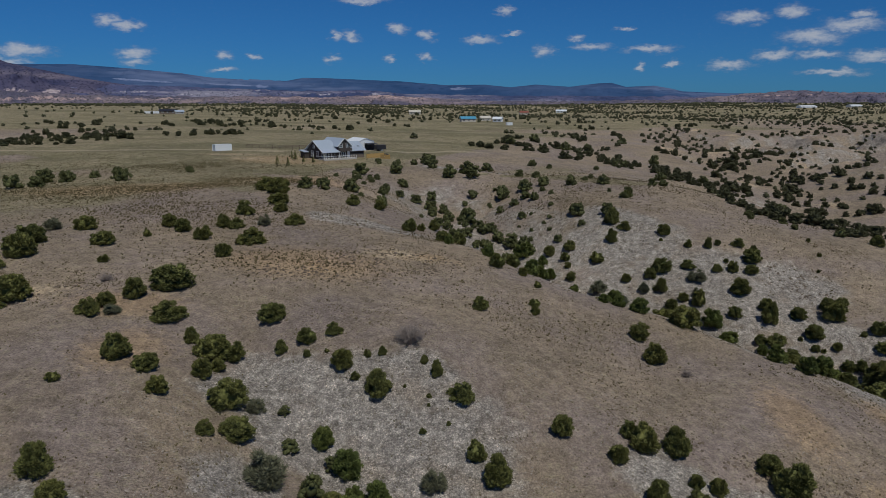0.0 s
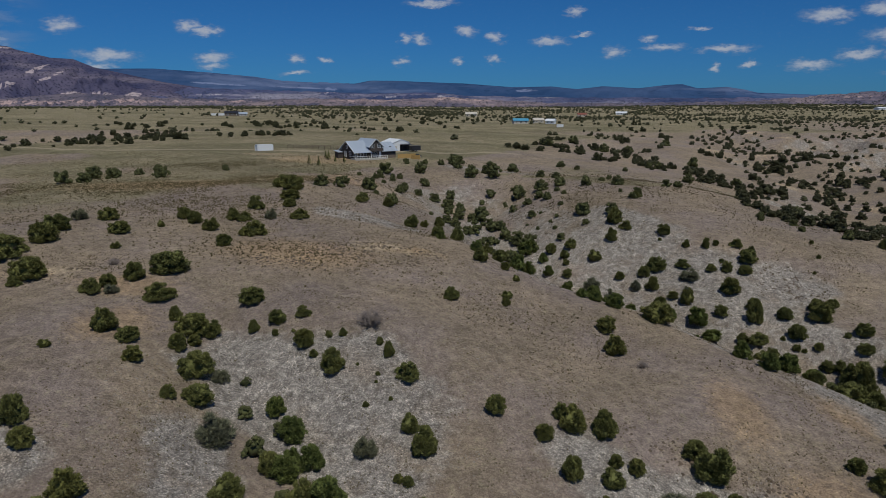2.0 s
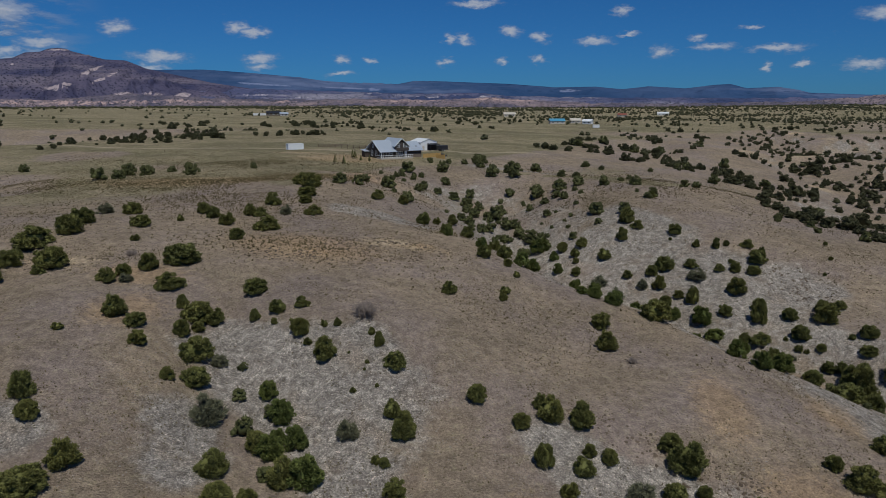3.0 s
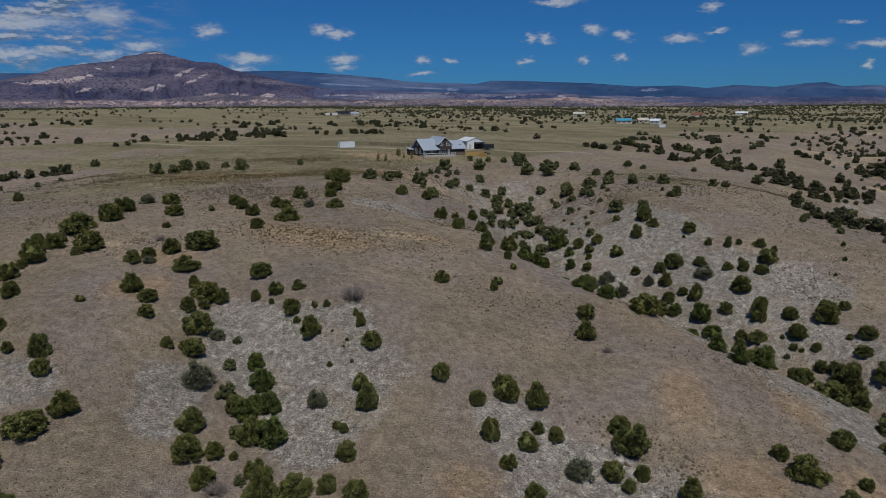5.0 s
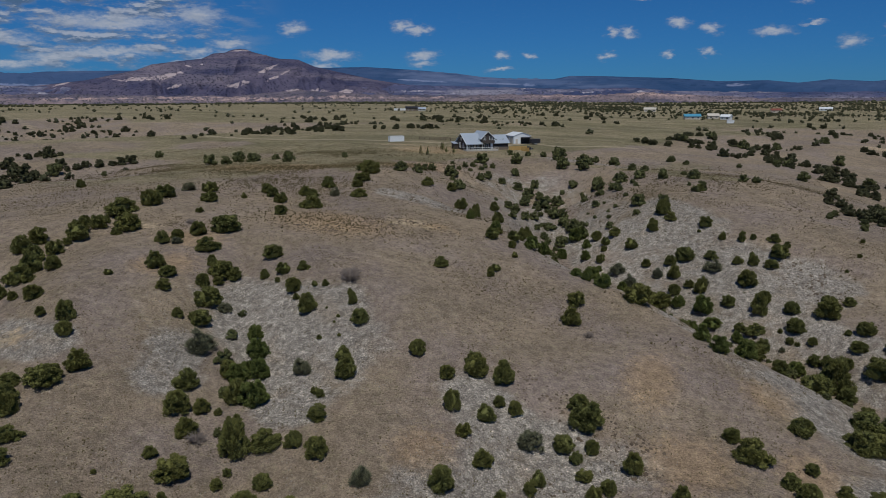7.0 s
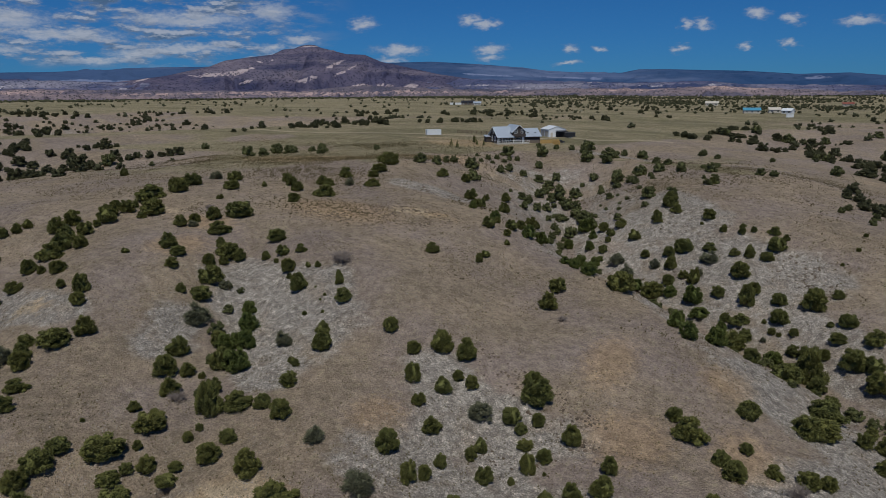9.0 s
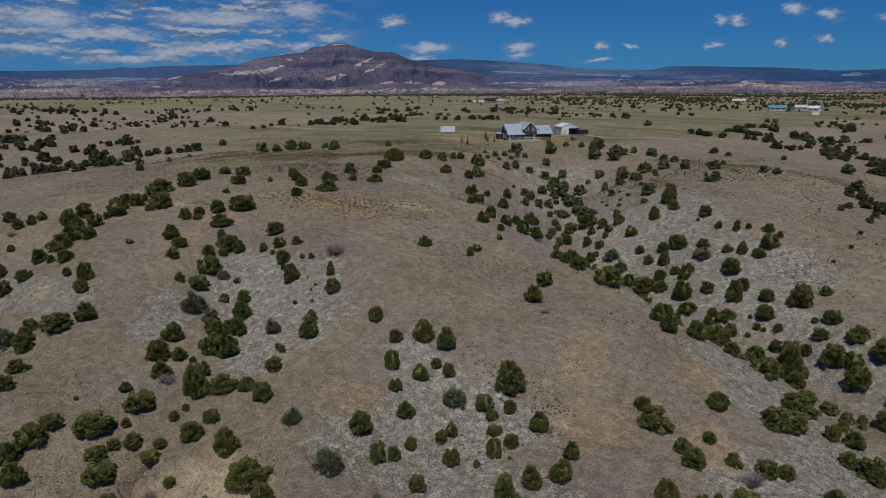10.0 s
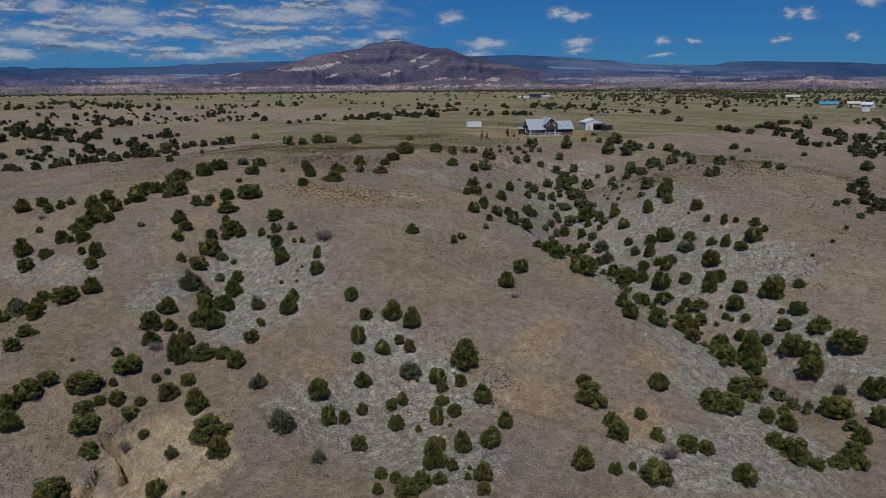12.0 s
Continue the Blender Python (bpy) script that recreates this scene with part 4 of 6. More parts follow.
RAVINE_GREEN_SHRUBS_A = [(0.9, 103.7, 1.8, 1.8), (6.7, 100.4, 2.2, 2.1), (13, 100.3, 3, 2.8), (13.8, 122.5, 2.6, 2.4), (14.5, 102.6, 3.3, 2.7), (15.4, 130, 4.8, 3.4), (18.2, 124.3, 2.2, 2.1), (18.6, 113.3, 2, 1.9), (19, 119.2, 2.5, 2.3), (21.4, 110.4, 2.7, 2.6), (21.8, 112.7, 2.4, 2.3), (22.2, 92.3, 2.2, 1.3), (22.4, 114.1, 1.4, 1.3), (24, 91.8, 2.1, 2), (24.1, 94.5, 2.4, 2.3), (26.6, 90.6, 3.2, 2.3), (27.6, 106.7, 2, 1.9), (31.1, 104.5, 2.6, 2.4), (37, 102.7, 2.5, 2.3), (39.4, 96.6, 2.4, 2.3), (40.8, 101.1, 3.6, 3.4), (42.2, 98.1, 3.7, 1.9), (45.9, 94.8, 1.9, 1.8), (46.5, 80.3, 3.1, 2.9)]
RAVINE_GREEN_SHRUBS_B = [(53.4, 88.7, 3.1, 2)]
TOE_GREEN_SHRUBS_A = [(41.1, 81.3, 2.7, 2.6), (43.3, 78, 2.7, 2.6)]
GULLY_JUNIPERS_A = [(-21, 30.5, 2.6, 2.5), (-20.7, 65.2, 2.6, 2.3), (-20.3, 38.4, 3.4, 2.6), (-19.4, 52.4, 1.6, 1.5), (-19.1, 57.7, 4.1, 2.8), (-18.2, 71.2, 3.3, 2.2), (-17.4, 27.7, 3, 1.6), (-17.3, 53.8, 3.6, 2), (-16.2, 125, 3.5, 2.1), (-16.2, 66.1, 1.7, 1.6), (-14.9, 24.8, 2.3, 1.9), (-13.8, 67.2, 2.3, 1.9), (-13.4, 65.1, 0.9, 0.9), (-11.6, 127.5, 2.4, 2.2), (-11.5, 65.5, 0.6, 0.5), (-11.2, 68.2, 2, 1.5), (-10, 42.7, 3.2, 2.5), (-9.7, 63.2, 2.5, 2.2), (-8.3, 47.7, 2.4, 2.4), (-8.3, 61.8, 1.1, 1), (-7.7, 38.5, 3.1, 2.8), (-7.4, 64.9, 0.9, 1), (-7.1, 27.7, 0.6, 0.5), (-6.1, 60.8, 3.1, 2.8)]
GULLY_JUNIPERS_B = [(-6, 40.2, 2.1, 1.9), (-6, 65.3, 1.1, 1.2), (-5.8, 117.1, 2.9, 2.6), (-5.6, 23.9, 2.5, 1.5), (-5.3, 21.5, 3.2, 2.3), (-5.2, 19.2, 2.6, 2.3), (-5, 32.1, 1.8, 1.2), (-4.8, 36.5, 2.7, 2.4), (-4.5, 43.8, 3, 3), (-4.4, 40.8, 1, 0.9), (-3.6, 61.4, 0.4, 0.4), (-2.9, 18.2, 2.7, 2.4), (-2.5, 26.2, 4.6, 2.1), (-2, 31.6, 4, 2), (-1.8, 64.4, 0.9, 1.1), (-1.8, 56.5, 0.8, 0.7), (-1.5, 39.5, 2.3, 2.1), (-1.3, 59.3, 0.4, 0.4), (-1.3, 60.3, 0.6, 0.5), (-0.8, 28.8, 1.2, 1.1), (-0.6, 62.9, 1.5, 1.9), (0.1, 24.6, 2.4, 1.4), (0.5, 57.3, 0.6, 0.5), (0.6, 26.2, 1.5, 1.2)]
GULLY_JUNIPERS_C = [(0.8, 36.6, 3.6, 4.4), (1.7, 60.2, 3, 2), (1.7, 27.5, 2.3, 1.8), (1.9, 34.1, 1, 0.9), (2, 32.4, 1.3, 1.2), (2.1, 23.5, 3.6, 1.8), (2.7, 48, 1.1, 1), (2.9, 38.6, 3.6, 2.3), (2.9, 54.1, 2.2, 2), (3.6, 47.6, 1.1, 1.1), (3.8, 29.1, 1.6, 1), (4.1, 27.5, 2.3, 1), (4.4, 51.7, 2.8, 3), (4.5, 80.6, 2.6, 1.9), (5, 22.1, 2.7, 1.7), (5.2, 44.2, 2.3, 1.8), (5.3, 39.8, 2.1, 1.8), (5.6, 34.2, 2, 1.5), (5.6, 31.5, 2.7, 2.1), (6.6, 17.1, 3.7, 2.6), (7.1, 21.7, 1.8, 2.2), (8.1, 26.4, 1.4, 1), (8.3, 39.1, 2.5, 2.5)]
KNOLL_JUNIPERS_A = [(-87.7, 99.8, 2.4, 2.2), (-66.4, 52.2, 3.5, 3.1), (-65.7, 55.6, 2.5, 2.2), (-61.4, 54.4, 2.2, 2), (-60.8, 56.5, 2.2, 2), (-60.8, 58.5, 2, 1.8), (-54.7, 62.3, 3.3, 3), (-54.3, 70.7, 2.2, 2), (-54.2, 48.8, 1.4, 1.3), (-54, 59, 3.6, 3.2), (-53.1, 77.5, 7.1, 3.2), (-52.7, 87.7, 4.5, 2.7), (-51.8, 67.5, 3.5, 3.1), (-51.6, 72.6, 1.5, 1.6), (-51.3, 82.5, 4.5, 3.2), (-50.9, 70.3, 2.9, 2.6), (-50.5, 97, 3.6, 2.3), (-50, 65.4, 3.6, 3.2), (-49.7, 57.5, 3.5, 3.1), (-49.5, 63.1, 1.6, 1.4), (-49.1, 60.5, 2.8, 2.5), (-48, 42.6, 3.4, 3.5), (-46.9, 54.7, 3.4, 3.1), (-46.5, 69.6, 2.1, 1.4)]
KNOLL_JUNIPERS_B = [(-46.2, 71.9, 4.7, 3.1), (-45.5, 51.8, 4.4, 3.1), (-44.9, 47.8, 2.8, 2.5), (-44.5, 89.6, 3.5, 2), (-43.9, 55.6, 2.7, 2.4), (-41.7, 83.4, 1.6, 1.1), (-41.4, 47.4, 1.5, 1.4), (-41, 95.1, 1.3, 1.3), (-40.9, 39.5, 2.7, 2.4), (-40.9, 42.8, 2.8, 1.9), (-40.2, 101.2, 2.6, 2.3), (-37.7, 47.4, 2.6, 2.1), (-37.5, 99.2, 2.7, 2.3), (-36.6, 68.8, 2.9, 2), (-36, 71.4, 2.3, 1.8), (-33.8, 96.2, 3, 2.3), (-33.7, 73.8, 3.1, 2.6), (-33.3, 104.3, 2, 1.8), (-32.7, 102.6, 2.5, 2), (-32.6, 54.7, 1.4, 0.9), (-32.5, 44.2, 1.4, 1.3), (-32.4, 128, 5.8, 2.6), (-31.4, 109.8, 3.7, 2.6), (-30.8, 76.7, 5.6, 3)]
KNOLL_JUNIPERS_C = [(-30.8, 102.6, 2.9, 1.8), (-29.8, 60.2, 3.2, 2.8), (-29.4, 124.5, 4.7, 3.3), (-28.6, 88.6, 2.6, 2), (-28.4, 44.2, 2.8, 2.9), (-28.4, 69.2, 4.1, 2.4), (-27.9, 117.4, 4.3, 2), (-26.8, 95.8, 4.9, 2.6), (-26.6, 58.9, 2.6, 1.7), (-26.5, 112.7, 2.7, 1.6), (-26.3, 30.9, 2.8, 2.3), (-26, 41.8, 2.3, 2), (-25.1, 66.1, 1.9, 1.8), (-24.9, 33.8, 2.8, 1.6), (-24.9, 28.5, 2.1, 1.9), (-24.4, 55.6, 2.2, 1.7), (-23, 106.8, 3.7, 1.9), (-22.7, 31.9, 2.5, 2.2), (-22.6, 64.9, 4.3, 2.6), (-22.3, 60.6, 2.2, 2.2), (-21.4, 62.7, 1.7, 1.4), (-21.4, 35.1, 4.2, 2.3)]
RAVINE_JUNIPERS_A = [(-3.9, 120.8, 1.8, 1.6), (-1.7, 126.4, 2.6, 2.3), (-0.2, 107.7, 2.2, 2), (-0.2, 109.7, 2.3, 2.1), (2.7, 114.6, 2.9, 2.6), (7.3, 117.3, 2.9, 2.6), (7.4, 120.5, 2, 1.8), (7.6, 95.6, 2.6, 2.3), (7.8, 98.8, 1.5, 1.4), (10.2, 99.5, 2.5, 2.2), (10.5, 103.3, 2.2, 2), (11.2, 94.9, 1.6, 1.4), (11.6, 84.9, 1.7, 1.2), (12.8, 91, 1.2, 1.1), (19.8, 126.5, 2.4, 2.3), (22.1, 117, 2, 1.8), (22.1, 123.1, 2.1, 1.9), (22.2, 120.6, 1.4, 1.3), (23.4, 126, 3.3, 2), (24.2, 82.1, 3, 2.3), (26.4, 136.8, 3.3, 2.6), (27.3, 120.4, 2.7, 2.3), (30.6, 124.4, 2.4, 3), (30.8, 113.5, 2, 1.6)]
RAVINE_JUNIPERS_B = [(31.9, 130.1, 3.6, 3.6), (32, 88.6, 4.9, 3.2), (33.6, 127.4, 2.7, 1.9), (34.1, 103.2, 4.3, 3), (34.7, 113.6, 2.4, 2.2), (35.7, 110.5, 2.6, 2.7), (36.1, 105.9, 2.3, 2.1), (37, 114.9, 3.7, 2.8), (38.1, 144.2, 2.7, 1.8), (38.4, 107.3, 2.1, 1.5), (39, 122.5, 0.8, 0.7), (40, 124.2, 2.8, 2.4), (40.2, 105.6, 2.5, 3.2), (41.5, 115, 3.1, 1.6), (43, 119.9, 1.5, 1.7), (44.5, 101.8, 2.5, 2.1), (45.7, 113.1, 2.3, 1.4), (46.2, 119.1, 1.5, 2.3), (46.2, 96.6, 1.9, 1.7), (47.3, 106.8, 3.5, 3.1), (47.8, 91, 4.5, 3.1), (47.9, 115, 1, 0.9), (48.1, 112.5, 2, 2.2), (48.1, 119.8, 1.3, 1.2)]
RAVINE_JUNIPERS_C = [(48.3, 95.9, 3.7, 1.8), (48.8, 99.7, 2.8, 4.2), (49.3, 93.1, 2.2, 2), (49.5, 102.8, 2.5, 2.2), (50.8, 111.7, 2.5, 1.7), (50.8, 82.3, 2.5, 2.2), (51.4, 119.1, 2.6, 1.7), (51.6, 95.7, 0.9, 0.8), (52, 114.6, 3.6, 2.7), (52.8, 93.6, 1.3, 1.2), (53.3, 100, 2.7, 2.1), (53.3, 117.2, 1.5, 1.4), (53.6, 95.6, 3, 2.5), (53.7, 93.2, 0.9, 0.8), (55.1, 81.9, 4.5, 2.6), (55.6, 90.2, 2, 1.8), (55.6, 93.1, 1.5, 1.4), (57.1, 89.6, 2.3, 1.9), (57.7, 87.1, 3.5, 3.8), (57.9, 99, 4, 3.6), (58.1, 84.9, 4, 5.8), (58.4, 101.7, 2.6, 2.3), (58.8, 82.8, 3, 2.4), (59.4, 88.8, 1.9, 1.7)]
RAVINE_JUNIPERS_D = [(60.1, 94.7, 1.1, 1), (61, 91.3, 2.7, 1.7), (61.1, 102.8, 2.5, 1.4), (61.7, 111.4, 0.8, 0.7), (62.2, 94.7, 2.9, 2.1), (62.7, 86.8, 3.8, 3.3), (64, 115.8, 0.9, 0.8), (65.1, 86.4, 2.7, 2.5), (65.3, 122.3, 0.9, 0.8), (65.4, 91, 3.7, 2.3), (65.6, 83.5, 3.7, 3.4), (69, 87.7, 5.1, 3), (72.7, 80.1, 3.5, 3.1), (79.2, 124.6, 2.7, 2.4)]
SPUR_JUNIPERS_A = [(10.3, 31.6, 3.1, 2.9), (10.7, 57.6, 2.3, 2.1), (11.4, 82.8, 1.5, 1.7), (15.2, 55.2, 2.1, 1.7), (15.3, 29.4, 4.9, 2.7), (16.7, 21.8, 2.2, 2), (17, 58.6, 2.1, 1.8), (17.5, 51.1, 2.4, 2.5), (18.1, 57.2, 3.1, 2.9), (18.5, 27.8, 2.5, 2.5), (19.6, 22.8, 0.5, 0.5), (19.7, 48.1, 1.9, 1.6), (20.4, 40.6, 2.8, 2.7), (21, 57.5, 2.9, 3), (21.1, 51.4, 2.3, 2), (21.7, 54, 1.5, 1.4), (22.5, 45.7, 2.4, 2.1), (23.5, 53.7, 1.8, 1.9), (24.1, 38, 1.9, 2.6), (24.7, 76.8, 3.3, 2.8), (25.1, 39.4, 1.6, 1.7), (25.5, 41.9, 1.7, 1.6), (27.5, 44.6, 1.5, 1.6), (28, 46.1, 1.7, 1.7)]
SPUR_JUNIPERS_B = [(29.1, 51.4, 2.6, 1.8), (29.4, 57.4, 2.6, 2.1), (29.4, 36.8, 2, 1.8), (30, 42.2, 2.1, 2.1), (30.6, 50.3, 1.7, 1.4), (30.6, 55.3, 3.9, 3.5), (31.8, 48.5, 2, 1.1), (31.8, 52.4, 1.7, 1.7), (32.4, 43, 0.8, 1), (33.3, 45.4, 2.1, 2.4), (34.2, 47.4, 1.9, 1.6), (34.4, 34.1, 1.5, 1.2), (34.9, 45.4, 0.5, 0.5), (35.7, 32, 1.3, 1.2), (36, 34.3, 1.4, 1.3), (36.1, 50.4, 2.2, 2.7), (36.4, 41.1, 1.9, 1.7), (37.7, 38.3, 2.8, 3.6), (38.3, 33, 2.7, 2.4), (38.5, 34.9, 2.2, 2), (38.7, 42, 2.1, 2.6), (39.6, 38.7, 1.4, 1.5), (39.6, 36.4, 1.6, 1.4)]
TOE_JUNIPERS_A = [(40.7, 47.3, 2, 2.3), (40.8, 43.9, 2.4, 2.5), (41, 39.5, 0.6, 0.5), (41.6, 38.2, 0.9, 0.8), (42.9, 39, 2.5, 2), (43.9, 37.2, 1.5, 1.4), (44.7, 58.6, 2.1, 1.6), (46.6, 56.2, 4.3, 2.7), (49.9, 53.8, 2.4, 1.6), (50.2, 45.4, 2.6, 2.6), (51.2, 51.9, 2.6, 2.2), (51.7, 64.1, 3, 2.3), (52, 56.8, 1.5, 1.4), (53, 46.5, 1.5, 1.4), (54.2, 48, 0.9, 0.9), (54.6, 54.5, 2, 1.5), (56.4, 48.2, 3.5, 2.1), (57.4, 65.2, 4.2, 2.6), (57.6, 54.9, 2.5, 1.8), (58.9, 66.1, 4.2, 2.2), (59.3, 73.1, 5.3, 2.7), (59.3, 55.6, 1.8, 1.7), (59.9, 68.4, 1.2, 1.1), (60, 76.8, 2.4, 2.2)]
TOE_JUNIPERS_B = [(63, 67.3, 2.1, 1.9), (63.4, 53.4, 2.7, 2.4), (64.1, 72.4, 2, 1.4), (64.6, 63, 2.7, 1.7), (65.1, 67.7, 2.6, 2.2), (66.5, 62.2, 4.1, 2.7), (68.7, 62.2, 1.9, 1.3), (69.2, 76.1, 4.4, 2.4), (70.5, 64.7, 2.5, 1.6), (71.8, 66.9, 3.8, 2.7), (72.2, 70.9, 2.4, 2.2), (73.7, 74.5, 2.7, 2.4)]
GULLY_SALTBUSHES_A = [(-16.8, 58, 2.2, 1.6), (-13.9, 49.7, 4.3, 3.4), (-0.7, 50.8, 2.5, 2.4)]
KNOLL_SALTBUSHES_A = [(-54.4, 95.7, 3.4, 2.1), (-34.4, 69.6, 2.3, 1.3), (-27.2, 104.8, 2.5, 2.1), (-24.2, 30.4, 3, 2.7)]
RAVINE_SALTBUSHES_A = [(25.9, 112.4, 3.6, 2.6), (28.7, 108, 3, 2.7), (33, 110.7, 2.3, 2.1), (40.7, 107.6, 2.1, 1.9), (41.8, 111.4, 4, 2.3), (51.8, 92.4, 1.1, 1), (69.2, 80.3, 1.8, 1.6)]
SPUR_SALTBUSHES_A = [(13.7, 37.6, 2.5, 2.1), (14, 25.6, 1.9, 1.6), (21.2, 34, 3.6, 2.8), (26, 50.3, 3.3, 2.3), (27.7, 32.6, 1.9, 1.5)]
# the shrubs that can be told apart, area by area: x, y, width, height
PLANTED_JUNIPERS = GULLY_JUNIPERS_A + GULLY_JUNIPERS_B + GULLY_JUNIPERS_C + KNOLL_JUNIPERS_A + KNOLL_JUNIPERS_B + KNOLL_JUNIPERS_C + RAVINE_JUNIPERS_A + RAVINE_JUNIPERS_B + RAVINE_JUNIPERS_C + RAVINE_JUNIPERS_D + SPUR_JUNIPERS_A + SPUR_JUNIPERS_B + TOE_JUNIPERS_A + TOE_JUNIPERS_B
plant(PLANTED_JUNIPERS, "j")
PLANTED_SALTBUSHES = GULLY_SALTBUSHES_A + KNOLL_SALTBUSHES_A + RAVINE_SALTBUSHES_A + SPUR_SALTBUSHES_A
plant(PLANTED_SALTBUSHES, "s")
PLANTED_GREEN_SHRUBS = GULLY_GREEN_SHRUBS_A + RAVINE_GREEN_SHRUBS_A + RAVINE_GREEN_SHRUBS_B + TOE_GREEN_SHRUBS_A
plant(PLANTED_GREEN_SHRUBS, "g")
PLANTED_DEAD_SHRUBS = GULLY_DEAD_SHRUBS_A + KNOLL_DEAD_SHRUBS_A + SPUR_DEAD_SHRUBS_A + TOE_DEAD_SHRUBS_A
plant(PLANTED_DEAD_SHRUBS, "d")
RIDGE_ROWS = RIDGE_ROW_A + RIDGE_ROW_B + RIDGE_ROW_C + RIDGE_ROW_D + RIDGE_ROW_E
HAND_SET = RIDGE_ROWS + [p[:3] for p in PLANTED_JUNIPERS + PLANTED_SALTBUSHES + PLANTED_GREEN_SHRUBS + PLANTED_DEAD_SHRUBS]
THICKETS_A = [(-401, 203, -369, 224, 16, 7), (-375, 254, -347, 268, 24, 7), (-350, 197, -321, 233, 24, 9), (-342, 321, -343, 340, 6, 3), (-340, 174, -334, 189, 12, 4), (-336, 333, -283, 342, 12, 3), (-330, 202, -180, 144, 22, 3), (-318, 231, -358, 276, 10, 2), (-312, 255, -314, 280, 12, 5), (-312, 251, -168, 210, 8, 1.5), (-304, 272, -328, 316, 10, 2), (-279, 278, -252, 288, 14, 6), (-223, 410, -173, 346, 18, 6), (-207, 419, -207, 432, 3, 2), (-202, 326, -152, 261, 8, 3), (-194, 111, -181, 113, 10, 4)]
THICKETS_B = [(-193, 334, -173, 347, 8, 4), (-184, 439, -125, 300, 2, 2), (-177, 100, -178, 107, 10, 4), (-176, 487, -131, 418, 22, 6), (-173, 111, -177, 118, 9, 4), (-166, 421, -151, 407, 5, 3), (-164, 125, -166, 129, 4, 3), (-162, 222, -137, 261, 14, 5), (-161, 109, -178, 125, 14, 4), (-160, 101, -152, 104, 8, 3), (-158, 117, -158, 119, 3, 2), (-156, 386, -115, 292, 2, 2), (-154, 135, -150, 140, 4, 2), (-152, 87, -123, 89, 9, 1.5), (-152, 107, -152, 110, 3, 2), (-152, 116, -151, 119, 4, 2)]
THICKETS_C = [(-150, 599, -135, 592, 5, 3), (-149, 102, -110, 98, 11, 1.5), (-149, 243, -128, 245, 9, 1.5), (-146, 125, -151, 131, 5, 2), (-145, 138, -149, 145, 3, 2), (-142, 126, -141, 129, 3, 2), (-142, 281, -127, 265, 12, 3), (-139, 116, -132, 129, 11, 1.3), (-139, 265, -146, 289, 6, 2), (-139, 295, -121, 272, 7, 2), (-135, 131, -136, 137, 4, 2), (-133, 130, -128, 138, 7, 1), (-128, 138, -118, 148, 6, 0.8), (-128, 419, -129, 485, 16, 5), (-122, 754, -64, 956, 14, 8), (-113, 296, -111, 296, 2, 2)]
THICKETS_D = [(-113, 436, -90, 426, 12, 5), (-108, 297, -107, 301, 2, 2), (-102, 569, -81, 556, 6, 4), (-101, 305, -85, 309, 14, 2), (-89, 439, -56, 430, 12, 3), (-74, 646, -48, 488, 8, 4), (-58, 626, -42, 511, 5, 3), (-44, 654, -11, 583, 10, 4), (-31, 465, -23, 468, 4, 2), (10, 271, 25, 264, 13, 1.5), (21, 284, 26, 291, 3, 2), (29, 304, 41, 318, 8, 3), (29, 277, 33, 280, 3, 2), (34, 269, 42, 266, 8, 2), (41, 293, 45, 287, 6, 3), (44, 254, 46, 246, 5, 2)]
THICKETS_E = [(47, 290, 50, 293, 4, 2), (53, 570, 105, 747, 10, 5), (53, 357, 63, 371, 6, 3), (57, 268, 61, 231, 12, 2), (58, 309, 58, 270, 6, 2), (62, 342, 63, 320, 7, 3), (66, 259, 76, 226, 14, 2.5), (67, 302, 72, 307, 3, 2), (67, 156, 72, 143, 16, 2.5), (72, 142, 78, 136, 9, 2.5), (73, 217, 98, 220, 26, 4), (76, 202, 86, 201, 8, 3), (76, 133, 86, 133, 13, 2.5), (80, 147, 114, 207, 3, 2), (82, 143, 122, 195, 8, 3), (90, 457, 103, 479, 4, 3)]
THICKETS_F = [(91, 308, 105, 314, 5, 4), (95, 241, 96, 224, 9, 4), (99, 440, 99, 379, 9, 5), (99, 379, 117, 360, 8, 6), (102, 565, 117, 550, 7, 2), (114, 263, 122, 273, 2, 2), (116, 232, 117, 217, 9, 4), (118, 259, 123, 266, 4, 2.5), (122, 322, 117, 297, 9, 2.5), (122, 251, 121, 237, 8, 4), (123, 294, 168, 351, 11, 2.5), (124, 217, 127, 217, 3, 2), (129, 214, 129, 203, 8, 4), (131, 323, 124, 293, 10, 3), (134, 241, 137, 243, 3, 2), (135, 270, 134, 251, 8, 4)]
THICKETS_G = [(137, 317, 145, 320, 5, 3), (139, 258, 161, 267, 12, 2), (141, 224, 146, 229, 2, 2), (142, 438, 193, 549, 9, 2.5), (142, 234, 150, 238, 4, 3), (143, 418, 123, 321, 12, 6), (143, 246, 145, 245, 3, 2), (146, 304, 195, 364, 15, 2.5), (147, 322, 191, 388, 11, 2), (154, 290, 187, 342, 4, 2), (179, 466, 208, 497, 4, 4), (186, 417, 212, 443, 6, 4), (199, 372, 257, 427, 13, 2.5), (216, 357, 166, 271, 5, 2), (220, 447, 246, 469, 7, 2.5), (254, 477, 260, 436, 12, 7)]
THICKETS_H = [(271, 589, 307, 640, 4, 3), (285, 569, 303, 594, 2, 2), (411, 799, 326, 520, 30, 12)]
THICKETS = THICKETS_A + THICKETS_B + THICKETS_C + THICKETS_D + THICKETS_E + THICKETS_F + THICKETS_G + THICKETS_H
for kind in KINDS.values():
    for ob in kind:
        for child in list(ob.children):
            bpy.data.objects.remove(child)
        bpy.data.objects.remove(ob)


